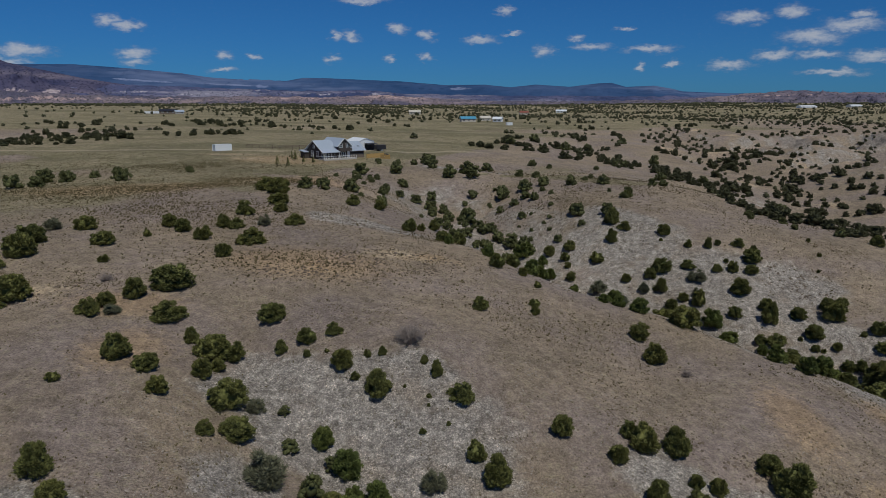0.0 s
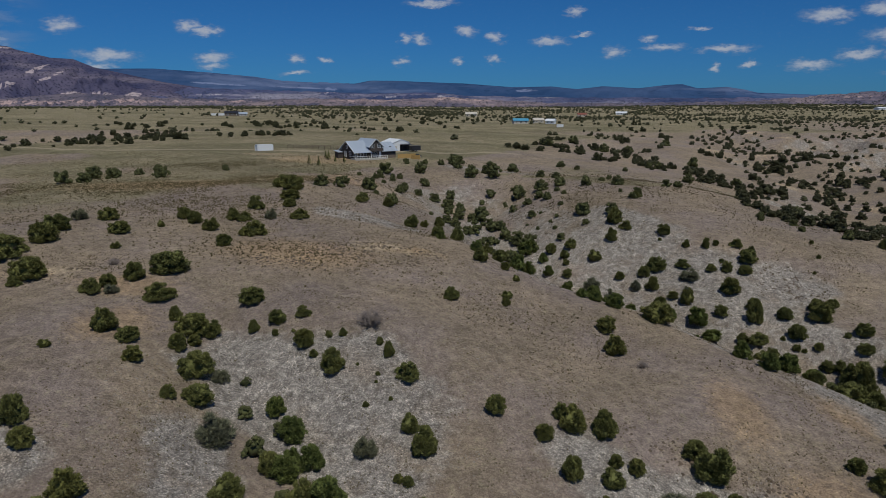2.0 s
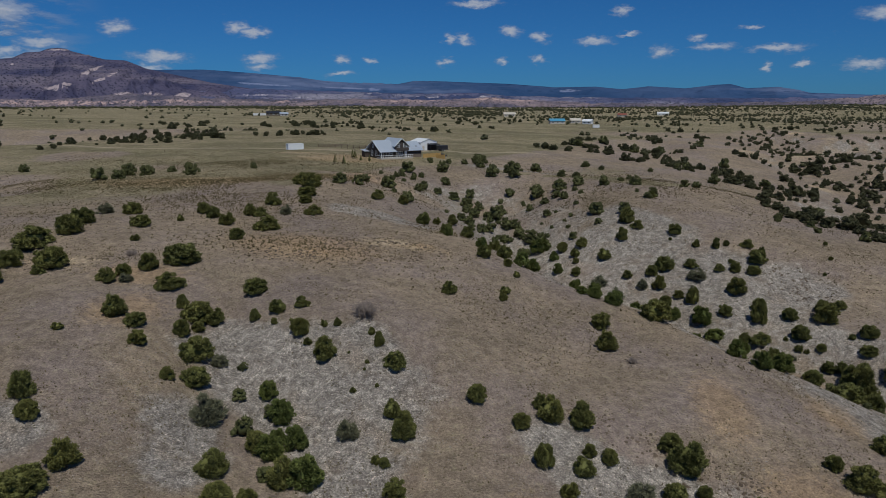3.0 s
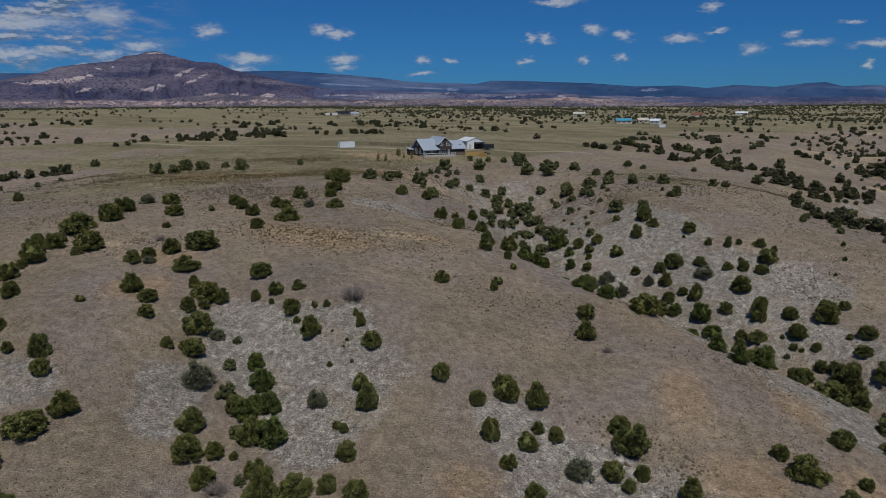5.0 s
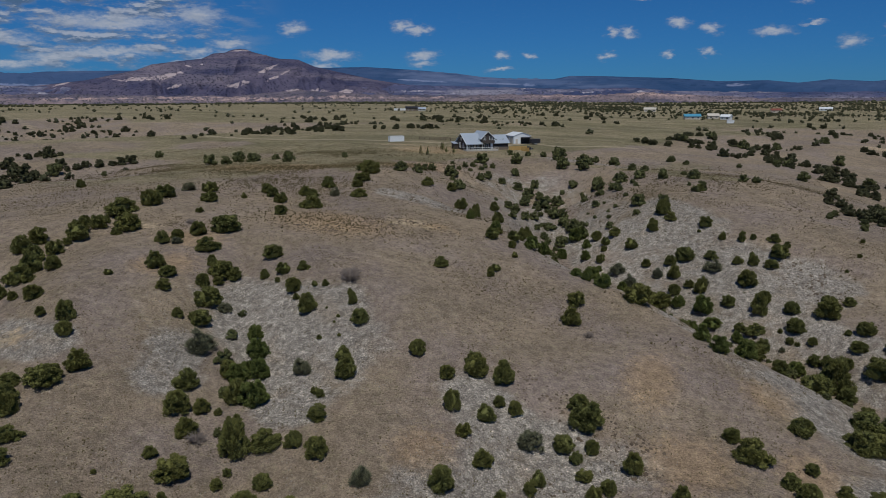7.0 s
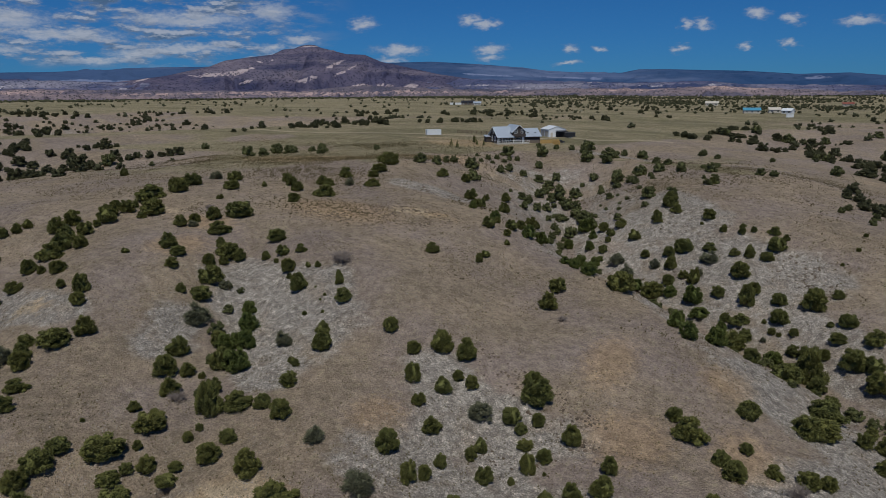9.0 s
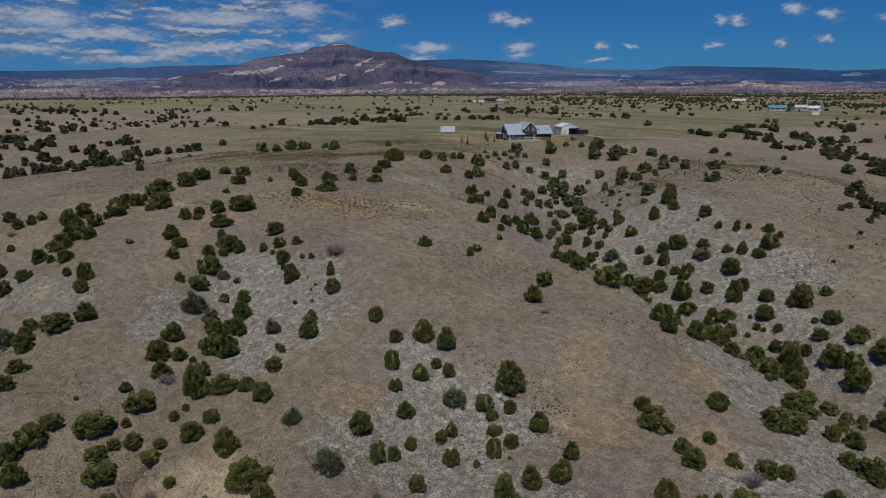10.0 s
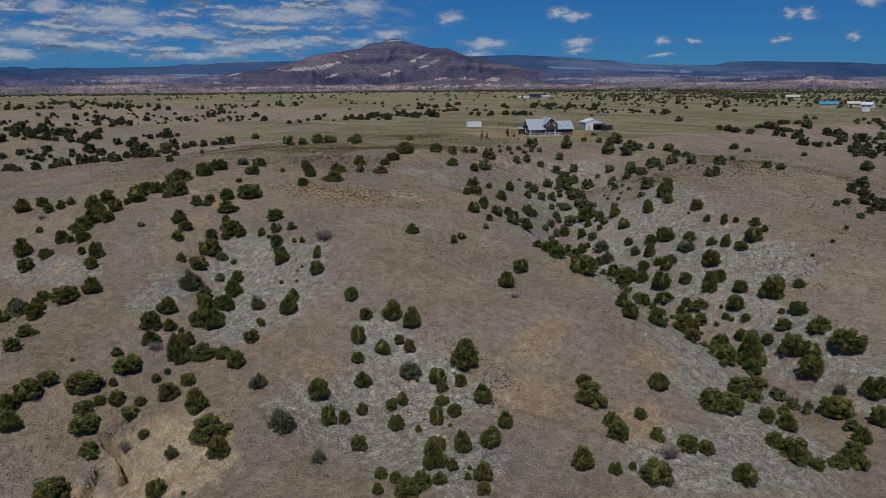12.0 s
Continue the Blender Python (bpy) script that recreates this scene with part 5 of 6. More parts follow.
# ---- woods too many to count: the farther shrubs of the ravines, the draws and the plain ----
def joined(name, spots, shapes, material, label, seed, category="shrub", squat=1.0):
    """Many alike things as one mesh, each of them turned and sized."""
    rng = np.random.default_rng(seed)
    p = np.array(spots)
    z = ground_height(p[:, 0], p[:, 1])[0]
    kind, a, up = rng.integers(len(shapes), size=len(p)), rng.uniform(0, 6.28, len(p)), rng.uniform(0.66, 0.98, len(p))
    verts, loops, sizes, n = [], [], [], 0
    for i, (v, (index, size)) in enumerate(shapes):
        mine = np.nonzero(kind == i)[0]
        if not len(mine):
            continue
        k = p[mine, 2:3] / 2
        c, s = np.cos(a[mine])[:, None], np.sin(a[mine])[:, None]
        x = p[mine, 0:1] + k * (c * v[:, 0] - s * v[:, 1])
        y = p[mine, 1:2] + k * (s * v[:, 0] + c * v[:, 1])
        h = z[mine][:, None] - 0.05 + k * squat * up[mine][:, None] * v[:, 2]
        verts.append(np.stack([x, y, h], -1).reshape(-1, 3))
        loops.append((index[None, :] + n + len(v) * np.arange(len(mine))[:, None]).ravel())
        sizes.append(np.tile(size, len(mine)))
        n += len(mine) * len(v)
    verts, loops, sizes = np.concatenate(verts), np.concatenate(loops), np.concatenate(sizes)
    data = bpy.data.meshes.new(name)
    data.vertices.add(len(verts))
    data.vertices.foreach_set("co", verts.ravel())
    data.loops.add(len(loops))
    data.loops.foreach_set("vertex_index", loops.astype(np.int32))
    data.polygons.add(len(sizes))
    data.polygons.foreach_set("loop_start", np.concatenate([[0], np.cumsum(sizes)[:-1]]).astype(np.int32))
    data.update()
    data.validate()
    data.materials.append(material)
    return tagged(new(name, data), label, category, kind="stuff")


def packed(v, f):
    return v, (np.concatenate([np.array(q) for q in f]), np.array([len(q) for q in f]))


def shape_set(seed, count, *args, **more):
    rng = np.random.default_rng(seed)
    return [packed(*bush_arrays(rng, *args, **more)) for _ in range(count)]


MID = shape_set(51, 8, 30, 34, pointed=0.0, tops=2, blade=0.11, wide=0.06, core=0.95)
FAR = shape_set(52, 5, 7, 4, pointed=0.0, tops=2, blade=0.2, wide=0.12, core=1.0)
SPECK = [(v * np.array([0.9, 0.9, 0.7]) + np.array([0, 0, 0.55]), (np.concatenate([np.array(q) for q in ICO1[1]]), np.full(len(ICO1[1]), 3))) for v in [ICO1[0] * (1 + 0.25 * np.random.default_rng(60 + i).uniform(-1, 1, (len(ICO1[0]), 1))) for i in range(4)]]


def scatter(seed, count, x0, x1, y0, y1, density, sizes, taken=(), gap=0.8):
    """Random places where density (0 to 1) allows, kept clear of one another."""
    rng = np.random.default_rng(seed)
    x, y, u = rng.uniform(x0, x1, count), rng.uniform(y0, y1, count), rng.uniform(0, 1, count)
    ok = u < density(x, y)
    out, cells = [], {}
    for px, py, w in taken:
        cells.setdefault((int(px // 6), int(py // 6)), []).append((px, py, w))
    for px, py in zip(x[ok], y[ok]):
        w = float(np.clip(rng.lognormal(math.log(sizes[0]), 0.28), sizes[1], sizes[2]))
        i, j = int(px // 6), int(py // 6)
        near = [q for a in (-1, 0, 1) for b in (-1, 0, 1) for q in cells.get((i + a, j + b), [])]
        if all(math.hypot(px - q[0], py - q[1]) > gap * (w + q[2]) / 2 for q in near):
            cells.setdefault((i, j), []).append((px, py, w))
            out.append((px, py, w))
    return out


def plain_density(x, y):
    r = np.hypot(x, y)
    az = np.degrees(np.arctan2(x, y))
    dark_cover = smooth(480, 700, r) * (0.08 + 0.92 * smooth(-26, 0, az + 0.012 * (r - 600)))
    clumps = smooth(0.0, 0.5, fbm(x / 60, y / 60, 4, 79))
    near = smooth(240, 330, r) * smooth(700, 480, r) * 0.16 * smooth(0.0, 0.4, fbm(x / 45, y / 45, 3, 83))
    return np.maximum(dark_cover * (0.15 + 0.85 * clumps), near)


RIDGE_LEAF = leaf_material("olive juniper foliage", rgb(0.045, 0.051, 0.020), rgb(0.125, 0.132, 0.048), 0.4)
joined("ridge_junipers", [(x, y, 0.93 * w) for x, y, w in RIDGE_ROWS], MID, RIDGE_LEAF, "dark green junipers along the ridge and before the house", 80, "juniper", 0.95)


def thickets(rows, seed):
    """Shrubs strewn along rows: from x, y to x, y, how many, how far to either side."""
    rng = np.random.default_rng(seed)
    out = []
    for x0, y0, x1, y1, n, spread in rows:
        n = round(n * 1.05)
        for i in range(n):
            t = (i + rng.uniform(0, 1)) / n
            p = (x0 + (x1 - x0) * t + rng.normal() * spread, y0 + (y1 - y0) * t + rng.normal() * spread)
            w = float(np.clip(rng.lognormal(math.log(3.0), 0.3), 1.3, 5.0))
            if all(math.hypot(p[0] - q[0], p[1] - q[1]) > 0.28 * (w + q[2]) for q in out[-60:]):
                out.append((p[0], p[1], w))
    return out


BED_ROWS = [(4, 142, 16, 113, 20, 1.3), (16, 113, 39, 97, 26, 1.3), (39, 97, 70, 72, 30, 1.5), (-18, 62, -2, 38, 9, 1.0)]
bed_spots = [(x, y, 0.58 * w) for x, y, w in thickets(BED_ROWS, 83)]
joined("ravine_shrubs", bed_spots, MID, RIDGE_LEAF, "green shrubs crowding the bed of the ravine", 84, "shrub", 0.85)
thicket_spots = thickets(THICKETS, 81)
joined("thicket_junipers", thicket_spots, MID, FAR_WOODS, "dark green junipers crowding the far ravines and draws", 82, "juniper", 0.85)


def draw_density(x, y):
    """Shrubs keep to the gullies and draws, thinner on the slopes between."""
    near = np.zeros(x.shape)
    for line in BOWL + [WEST_RAVINE, WEST_FORK, ARROYO]:
        near = np.maximum(near, smooth(1.1, 0.1, cut(x, y, line)[1]))
    clumps = smooth(-0.3, 0.4, fbm(x / 16, y / 16, 3, 95))
    return (0.06 + 0.7 * near**1.5) * (0.25 + 0.75 * clumps) * (near > 0.01)


SLIM = shape_set(53, 8, 16, 18, pointed=0.0, tops=2, blade=0.13, wide=0.07, core=0.95)
east_spots = scatter(89, 3800, 95, 420, 150, 520, draw_density, (2.5, 1.0, 4.2), thicket_spots + HAND_SET)
joined("bowl_junipers", east_spots, SLIM, FAR_WOODS, "dark junipers in the gullies of the eroded bowl", 90, "juniper", 0.85)
west_spots = scatter(93, 5200, -420, -100, 40, 380, draw_density, (3.2, 1.4, 5.0), thicket_spots + HAND_SET)
joined("draw_junipers", west_spots, SLIM, FAR_WOODS, "dark junipers crowding the draws of the west plain", 94, "juniper", 0.85)
plain_spots = scatter(85, 34000, -700, 900, 230, 1300, plain_density, (3.1, 1.4, 4.6), thicket_spots)
joined("plain_junipers", plain_spots, FAR, FAR_WOODS, "scattered dark junipers out on the plain", 86, "juniper", 0.85)


def rim_density(x, y):
    r = np.hypot(x, y)
    return smooth(1150, 1300, r) * smooth(1900, 1800, r) * (0.2 + 0.8 * smooth(-0.1, 0.4, fbm(x / 110, y / 110, 3, 91)))


rim_spots = scatter(87, 30000, -1900, 1300, 300, 1900, rim_density, (4.4, 2.6, 7.0))
joined("rim_trees", rim_spots, SPECK, FAR_WOODS, "far belt of dark trees at the plain's edge", 88, "juniper")


# ---- grass tufts and loose stones near the camera's line ----
def tuft_shape(rng, blades=7):
    verts, faces, n = [], [], 0
    for i in range(blades):
        a, lean = rng.uniform(0, 6.28), rng.uniform(0.2, 0.9)
        d = np.array([math.cos(a), math.sin(a), 0.0])
        s = np.array([-d[1], d[0], 0.0])
        verts.append(np.array([d * 0.15 - s * 0.22, d * 0.15 + s * 0.22, d * lean + np.array([0, 0, 1.0])]))
        faces.append([n, n + 1, n + 2])
        n += 3
    return packed(np.concatenate(verts), faces)


def stone_shape(rng):
    v = np.array([(-1, -1, 0), (1, -1, 0), (1, 1, 0), (-1, 1, 0), (-0.6, -0.5, 0.8), (0.5, -0.6, 0.9), (0.6, 0.5, 0.7), (-0.5, 0.6, 0.8)]) * (1 + 0.3 * rng.uniform(-1, 1, (8, 3)))
    return packed(v, [[0, 1, 5, 4], [1, 2, 6, 5], [2, 3, 7, 6], [3, 0, 4, 7], [4, 5, 6, 7]])


TUFTS = [tuft_shape(np.random.default_rng(100 + i)) for i in range(8)]
STONES = [stone_shape(np.random.default_rng(120 + i)) for i in range(8)]


TUFT_PATCHES = [(-4, 94, 9, 3.5), (-16, 86, 8, 5), (34, 54, 4, 6), (0, 17, 8, 5), (22, 36, 6, 8), (-40, 78, 8, 4), (-34, 108, 16, 8), (16, 31, 5, 4), (-62, 138, 26, 9), (-36, 150, 16, 7)]


def tuft_density(x, y):
    d = 0.10 + 0.55 * smooth(0.0, 0.45, fbm(x / 9, y / 9, 4, 131))
    for px, py, rx, ry in TUFT_PATCHES:
        d = np.maximum(d, 1.2 * blob(x, y, px, py, rx, ry))
    return d


def stone_density(x, y):
    e = 1.5
    slope = np.hypot(height(x + e, y) - height(x - e, y), height(x, y + e) - height(x, y - e)) / (2 * e)
    return 0.07 + 0.93 * smooth(0.14, 0.34, slope) * smooth(-0.3, 0.2, fbm(x / 6, y / 6, 3, 137))


def sprinkle(seed, count, area, density, lo, hi):
    rng = np.random.default_rng(seed)
    x, y = rng.uniform(area[0], area[1], count), rng.uniform(area[2], area[3], count)
    keep = rng.uniform(0, 1, count) < density(x, y)
    return list(zip(x[keep], y[keep], rng.uniform(lo, hi, int(keep.sum()))))


joined("grass_tufts", sprinkle(141, 240000, (-115, 85, 12, 185), tuft_density, 0.13, 0.44), TUFTS, TUFT, "small dry grass tufts dotting the slopes", 142, "grass", 1.2)

def bunch_density(x, y):
    d = 0.04 + 0.12 * smooth(0.0, 0.4, fbm(x / 14, y / 14, 4, 151))
    for px, py, rx, ry in [(-62, 138, 28, 10), (-36, 150, 18, 8), (-20, 88, 14, 6), (-42, 112, 20, 8), (30, 150, 20, 10), (-66, 180, 26, 10), (-86, 134, 30, 9), (-58, 124, 16, 6)]:
        d = np.maximum(d, blob(x, y, px, py, rx, ry) * smooth(-0.5, 0.2, fbm(x / 7, y / 7, 3, 153)))
    return d


joined("bunch_grass", sprinkle(155, 100000, (-130, 70, 75, 215), bunch_density, 0.35, 0.8), TUFTS, TUFT, "dark brown bunch grass strewn over the flat", 156, "grass", 0.9)
joined("loose_stones", sprinkle(143, 150000, (-60, 80, 12, 135), stone_density, 0.06, 0.20), STONES, STONE, "pale loose stones on the gravel slopes", 144, "stones")

RUBBLE = leaf_material("brown weathered rubble", rgb(0.060, 0.044, 0.032), rgb(0.190, 0.142, 0.102), 0.1)
RUBBLE_BANDS = [(-12, 94, 1, 94, 1.6), (-22, 83, -12, 85, 2.2), (-16, 91, -2, 90, 2.4), (24, 58, 36, 54, 2.2), (34, 55, 38, 49, 1.8), (30, 45, 36, 49, 1.6), (-18, 113, -6, 112, 2.0), (53, 113, 59, 105, 2.4), (-42, 75, -50, 72, 2.0), (20, 58, 25, 58, 1.6)]


def rubble_density(x, y):
    d = np.zeros(x.shape)
    for ax, ay, bx, by, half in RUBBLE_BANDS:
        d = np.maximum(d, smooth(1.6, 0.3, line_distance(x, y, [(ax, ay), (bx, by)]) / half))
    return d * smooth(-0.35, 0.25, fbm(x / 2.2, y / 2.2, 3, 161))


joined("rock_rubble", sprinkle(163, 34000, (-55, 65, 40, 120), rubble_density, 0.14, 0.42), STONES, RUBBLE, "dark brown rubble lying in loose bands", 164, "stones", 1.1)

# ---- the homestead ----
METAL_ROOF = plain_material("pale blue-grey metal roofing", (0.50, 0.56, 0.63), 0.45, 0.35, grain=1.5, spread=0.10)
WALL = plain_material("dark brown board siding", (0.060, 0.048, 0.042), 0.8, grain=3.0)
TRIM = plain_material("white painted trim", (0.78, 0.78, 0.76), 0.5, grain=3.0, spread=0.08)
WHITE = plain_material("white metal cladding", (0.72, 0.74, 0.76), 0.5, grain=1.2, spread=0.10)
DECK = plain_material("weathered pale deck boards", (0.44, 0.41, 0.37), 0.85, grain=4.0)
WOOD = plain_material("yellow-tan timber", (0.46, 0.29, 0.10), 0.8, grain=4.0)
DARK = plain_material("dark painted metal", (0.020, 0.020, 0.024), 0.5, grain=3.0)
TYRE = plain_material("black rubber", (0.015, 0.015, 0.015), 0.85, grain=6.0)
STONEWORK = plain_material("brown-grey stone veneer", (0.16, 0.125, 0.10), 0.9, grain=3.0)
BLUE_ROOF = plain_material("turquoise blue metal roofing", (0.10, 0.36, 0.52), 0.45, 0.2, grain=1.0, spread=0.12)
STUCCO = plain_material("pale stucco", (0.55, 0.50, 0.43), 0.9, grain=2.0)
TERRACOTTA = plain_material("red-brown roofing", (0.24, 0.075, 0.05), 0.8, grain=2.0)


def glass_material():
    m, k, s = start("window glass")
    k.put(s.inputs["Base Color"], rgb(0.05, 0.06, 0.07))
    s.inputs["Roughness"].default_value = 0.06
    return m


GLASS = glass_material()


def gable(x0, x1, y0, y1, eave, ridge, along_x=True, overhang=0.45, thick=0.16, lift=0.02):
    """The two pitches of a gable roof as one solid folded sheet."""
    if along_x:
        mid, half = (y0 + y1) / 2, (y1 - y0) / 2
        a, b, axis = x0 - overhang, x1 + overhang, "x"
    else:
        mid, half = (x0 + x1) / 2, (x1 - x0) / 2
        a, b, axis = y0 - overhang, y1 + overhang, "y"
    drop = (ridge - eave) / half * overhang
    e = eave - drop + lift
    profile = [(mid - half - overhang, e), (mid, ridge + lift), (mid + half + overhang, e), (mid + half + overhang, e + thick), (mid, ridge + thick * 1.15 + lift), (mid - half - overhang, e + thick)]
    return prism(profile, a, b, axis=axis)


def gable_wall(x0, x1, y0, y1, eave, ridge, along_x=True):
    if along_x:
        return prism([(y0, 0), (y1, 0), (y1, eave), ((y0 + y1) / 2, ridge), (y0, eave)], x0, x1)
    return prism([(x0, 0), (x1, 0), (x1, eave), ((x0 + x1) / 2, ridge), (x0, eave)], y0, y1, axis="y")


def seams(roof, x0, x1, y_eave, z_eave, y_ridge, z_ridge, count):
    """Standing seams up one pitch of a roof."""
    for i in range(count):
        x = x0 + (x1 - x0) * (i + 0.5) / count
        bm = bmesh.new()
        lo, hi = Vector((x, y_eave, z_eave)), Vector((x, y_ridge, z_ridge))
        w = Vector((0.03, 0, 0))
        up = Vector((0, 0, 0.05))
        v = [bm.verts.new(p) for p in (lo - w, lo + w, hi + w, hi - w, lo - w + up, lo + w + up, hi + w + up, hi - w + up)]
        for f in ((0, 1, 5, 4), (1, 2, 6, 5), (2, 3, 7, 6), (3, 0, 4, 7), (4, 5, 6, 7)):
            bm.faces.new([v[q] for q in f])
        part("seam", bm, METAL_ROOF, roof)


def window(parent, x, y, z, w, h, facing="front", name="window"):
    """A framed window on the front (towards -y) or on the left end (towards -x)."""
    turn = Matrix.Identity(4) if facing == "front" else pose(0, 0, 0, 0, 0, -90)
    m = Matrix.Translation((x, y, z)) @ turn
    frame_bm = bmesh.new()
    for a in ((-w / 2 - 0.1, -w / 2, -0.1, h + 0.1), (w / 2, w / 2 + 0.1, -0.1, h + 0.1), (-w / 2, w / 2, -0.1, 0), (-w / 2, w / 2, h, h + 0.1), (-0.035, 0.035, 0, h), (-w / 2, w / 2, h * 0.5 - 0.03, h * 0.5 + 0.03)):
        box(a[0], a[1], -0.07, 0.03, a[2], a[3], frame_bm)
    ob = part(name, frame_bm, TRIM, parent, "white-framed window", m)
    part("pane", box(-w / 2, w / 2, -0.02, 0.0, 0, h), GLASS, ob)
    return ob


def ground_at(x, y):
    return float(ground_height(np.array([x]), np.array([y]))[0][0])


def house(x, y, turn):
    ob = thing("ranch_house", pose(x, y, ground_at(x, y) - 0.05, 0, 0, turn) @ Matrix.Diagonal((0.89, 0.89, 0.88, 1)), "dark brown house with pale blue-grey metal roof and long deck", "house")
    # main block: ridge along the front
    part("main_wall", gable_wall(-8.2, -2.2, 0, 8.6, 3.0, 6.0), WALL, ob)
    roof = part("roof", gable(-8.2, -2.2, -1.6, 10.2, 2.55, 6.0, True, 0.4), METAL_ROOF, ob, "pale blue-grey standing-seam roof")
    seams(roof, -8.5, -2.0, -2.0, 2.50, 4.3, 6.22, 12)
    # tall cross gable in the middle
    part("gable_wall", gable_wall(-2.4, 2.4, -1.2, 8.8, 4.5, 6.7, False), WALL, ob)
    roof = part("roof", gable(-2.4, 2.4, -1.2, 8.8, 4.5, 6.7, False, 0.5), METAL_ROOF, ob)
    trim = bmesh.new()
    for s in (-1, 1):
        a, b = Vector((s * 2.95, -1.74, 4.0)), Vector((0, -1.74, 6.78))
        prism([(a.x, a.z), (b.x, b.z), (b.x, b.z + 0.22), (a.x, a.z + 0.22)], -1.80, -1.70, trim, "y")
    part("barge_board", trim, TRIM, ob)
    for wx in (-1.25, 1.35):
        window(ob, wx - 0.05, -1.24, 3.9, 1.05, 1.25)
    part("balcony", box(-2.2, 2.2, -2.6, -1.2, 2.75, 2.95), WALL, ob)
    part("balcony_rail", box(-2.2, 2.2, -2.6, -2.52, 2.95, 3.75), WALL, ob)
    window(ob, -0.4, -1.24, 0.95, 1.5, 1.4)
    part("door", box(1.15, 2.05, -1.27, -1.2, 0.5, 2.55), TRIM, ob, "pale door")
    # lower right wing
    part("wing_wall", gable_wall(2.2, 9.0, 0.6, 8.2, 2.8, 5.2), WALL, ob)
    roof = part("roof", gable(2.2, 9.0, 0.2, 8.6, 2.6, 5.2, True, 0.45), METAL_ROOF, ob)
    seams(roof, 2.6, 9.3, -0.2, 2.62, 4.4, 5.42, 13)
    part("stone_base", box(2.6, 8.9, 0.5, 0.62, 0.0, 1.5), STONEWORK, ob)
    for a in (4.2, 7.2):
        part("skylight", box(a, a + 0.6, 1.5, 2.2, 3.75, 3.95), GLASS, ob)
    # left end
    window(ob, -8.24, 2.0, 1.0, 1.2, 1.7, "left")
    window(ob, -8.24, 5.2, 1.0, 1.2, 1.7, "left")
    window(ob, -8.24, 4.2, 3.7, 0.9, 1.0, "left")
    end = bmesh.new()
    for s in (-1, 1):
        prism([(4.3 + s * 6.3, 2.2), (4.3, 6.02), (4.3, 6.25), (4.3 + s * 6.3, 2.45)], -8.68, -8.6, end)
    part("barge_board", end, TRIM, ob)
    part("lean_to_wall", box(-9.9, -8.2, 7.4, 10.0, 0, 2.4), WALL, ob)
    part("lean_to_roof", prism([(7.0, 2.2), (10.4, 2.7), (10.4, 2.88), (7.0, 2.38)], -10.2, -8.3), METAL_ROOF, ob)
    # porch posts, deck and its rail
    for i in range(6):
        part("porch_post", box(-8.1 + 1.18 * i, -7.95 + 1.18 * i, -1.75, -1.6, 0.5, 2.55), TRIM if i % 5 == 0 else WALL, ob)
    for wx in (-7.2, -5.4, -3.6):
        window(ob, wx, -0.04, 0.95, 1.2, 1.5)
    deck = part("deck", box(-9.2, 3.2, -3.6, 0.0, 0.25, 0.5), DECK, ob, "pale weathered deck")
    part("skirt", box(-9.2, 3.2, -3.62, -3.55, -0.4, 0.25), DECK, deck)
    part("rail", box(-9.2, 3.2, -3.6, -3.5, 1.3, 1.4), TRIM, deck)
    part("rail", box(-9.2, -9.1, -3.5, 0.0, 1.3, 1.4), TRIM, deck)
    for i in range(15):
        a = -9.2 + i * 0.88
        part("baluster", box(a, a + 0.08, -3.58, -3.5, 0.5, 1.3), TRIM, deck)
    return ob


def barn(x, y, turn):
    ob = thing("metal_barn", pose(x, y, ground_at(x, y) - 0.05, 0, 0, turn) @ Matrix.Diagonal((0.8, 0.8, 0.82, 1)), "white metal barn with a dark open lean-to", "barn")
    part("wall", gable_wall(-4.2, 4.2, 0, 9.5, 3.5, 4.9, False), WHITE, ob)
    part("roof", gable(-4.2, 4.2, 0, 9.5, 3.5, 4.9, False, 0.25, 0.10), WHITE, ob, "white metal roof")
    for a in (1.0, 5.2):
        door = part("roller_door", box(-4.28, -4.2, a, a + 3.2, 0.05, 2.9), STUCCO, ob, "pale grey roller door")
        for j in range(5):
            part("slat", box(-4.31, -4.28, a + 0.04, a + 3.16, 0.1 + 0.56 * j, 0.6 + 0.56 * j), STUCCO, door)
    part("side_door", box(-3.2, -2.2, -0.06, 0.0, 0.05, 2.1), STUCCO, ob)
    part("lean_to_roof", prism([(-2.6, 2.5), (0.0, 2.9), (0.0, 3.02), (-2.6, 2.62)], -0.8, 4.2), DARK, ob, "dark lean-to roof")
    for a in (-0.7, 1.7, 4.0):
        part("post", box(a, a + 0.14, -2.5, -2.36, 0, 2.55), DARK, ob)
    part("back_panel", box(-0.7, 4.1, -0.09, -0.02, 0.1, 2.5), DARK, ob)
    return ob


def wheel(parent, x, y, r, w=0.24):
    bm = bmesh.new()
    bmesh.ops.create_cone(bm, cap_ends=True, segments=14, radius1=r, radius2=r, depth=w, matrix=Matrix.Translation((x, y, r)) @ Matrix.Rotation(math.pi / 2, 4, "X"))
    tyre = part("wheel", bm, TYRE, parent)
    rim = bmesh.new()
    bmesh.ops.create_cone(rim, cap_ends=True, segments=12, radius1=r * 0.55, radius2=r * 0.5, depth=w + 0.03, matrix=Matrix.Translation((x, y, r)) @ Matrix.Rotation(math.pi / 2, 4, "X"))
    part("rim", rim, WHITE, tyre)


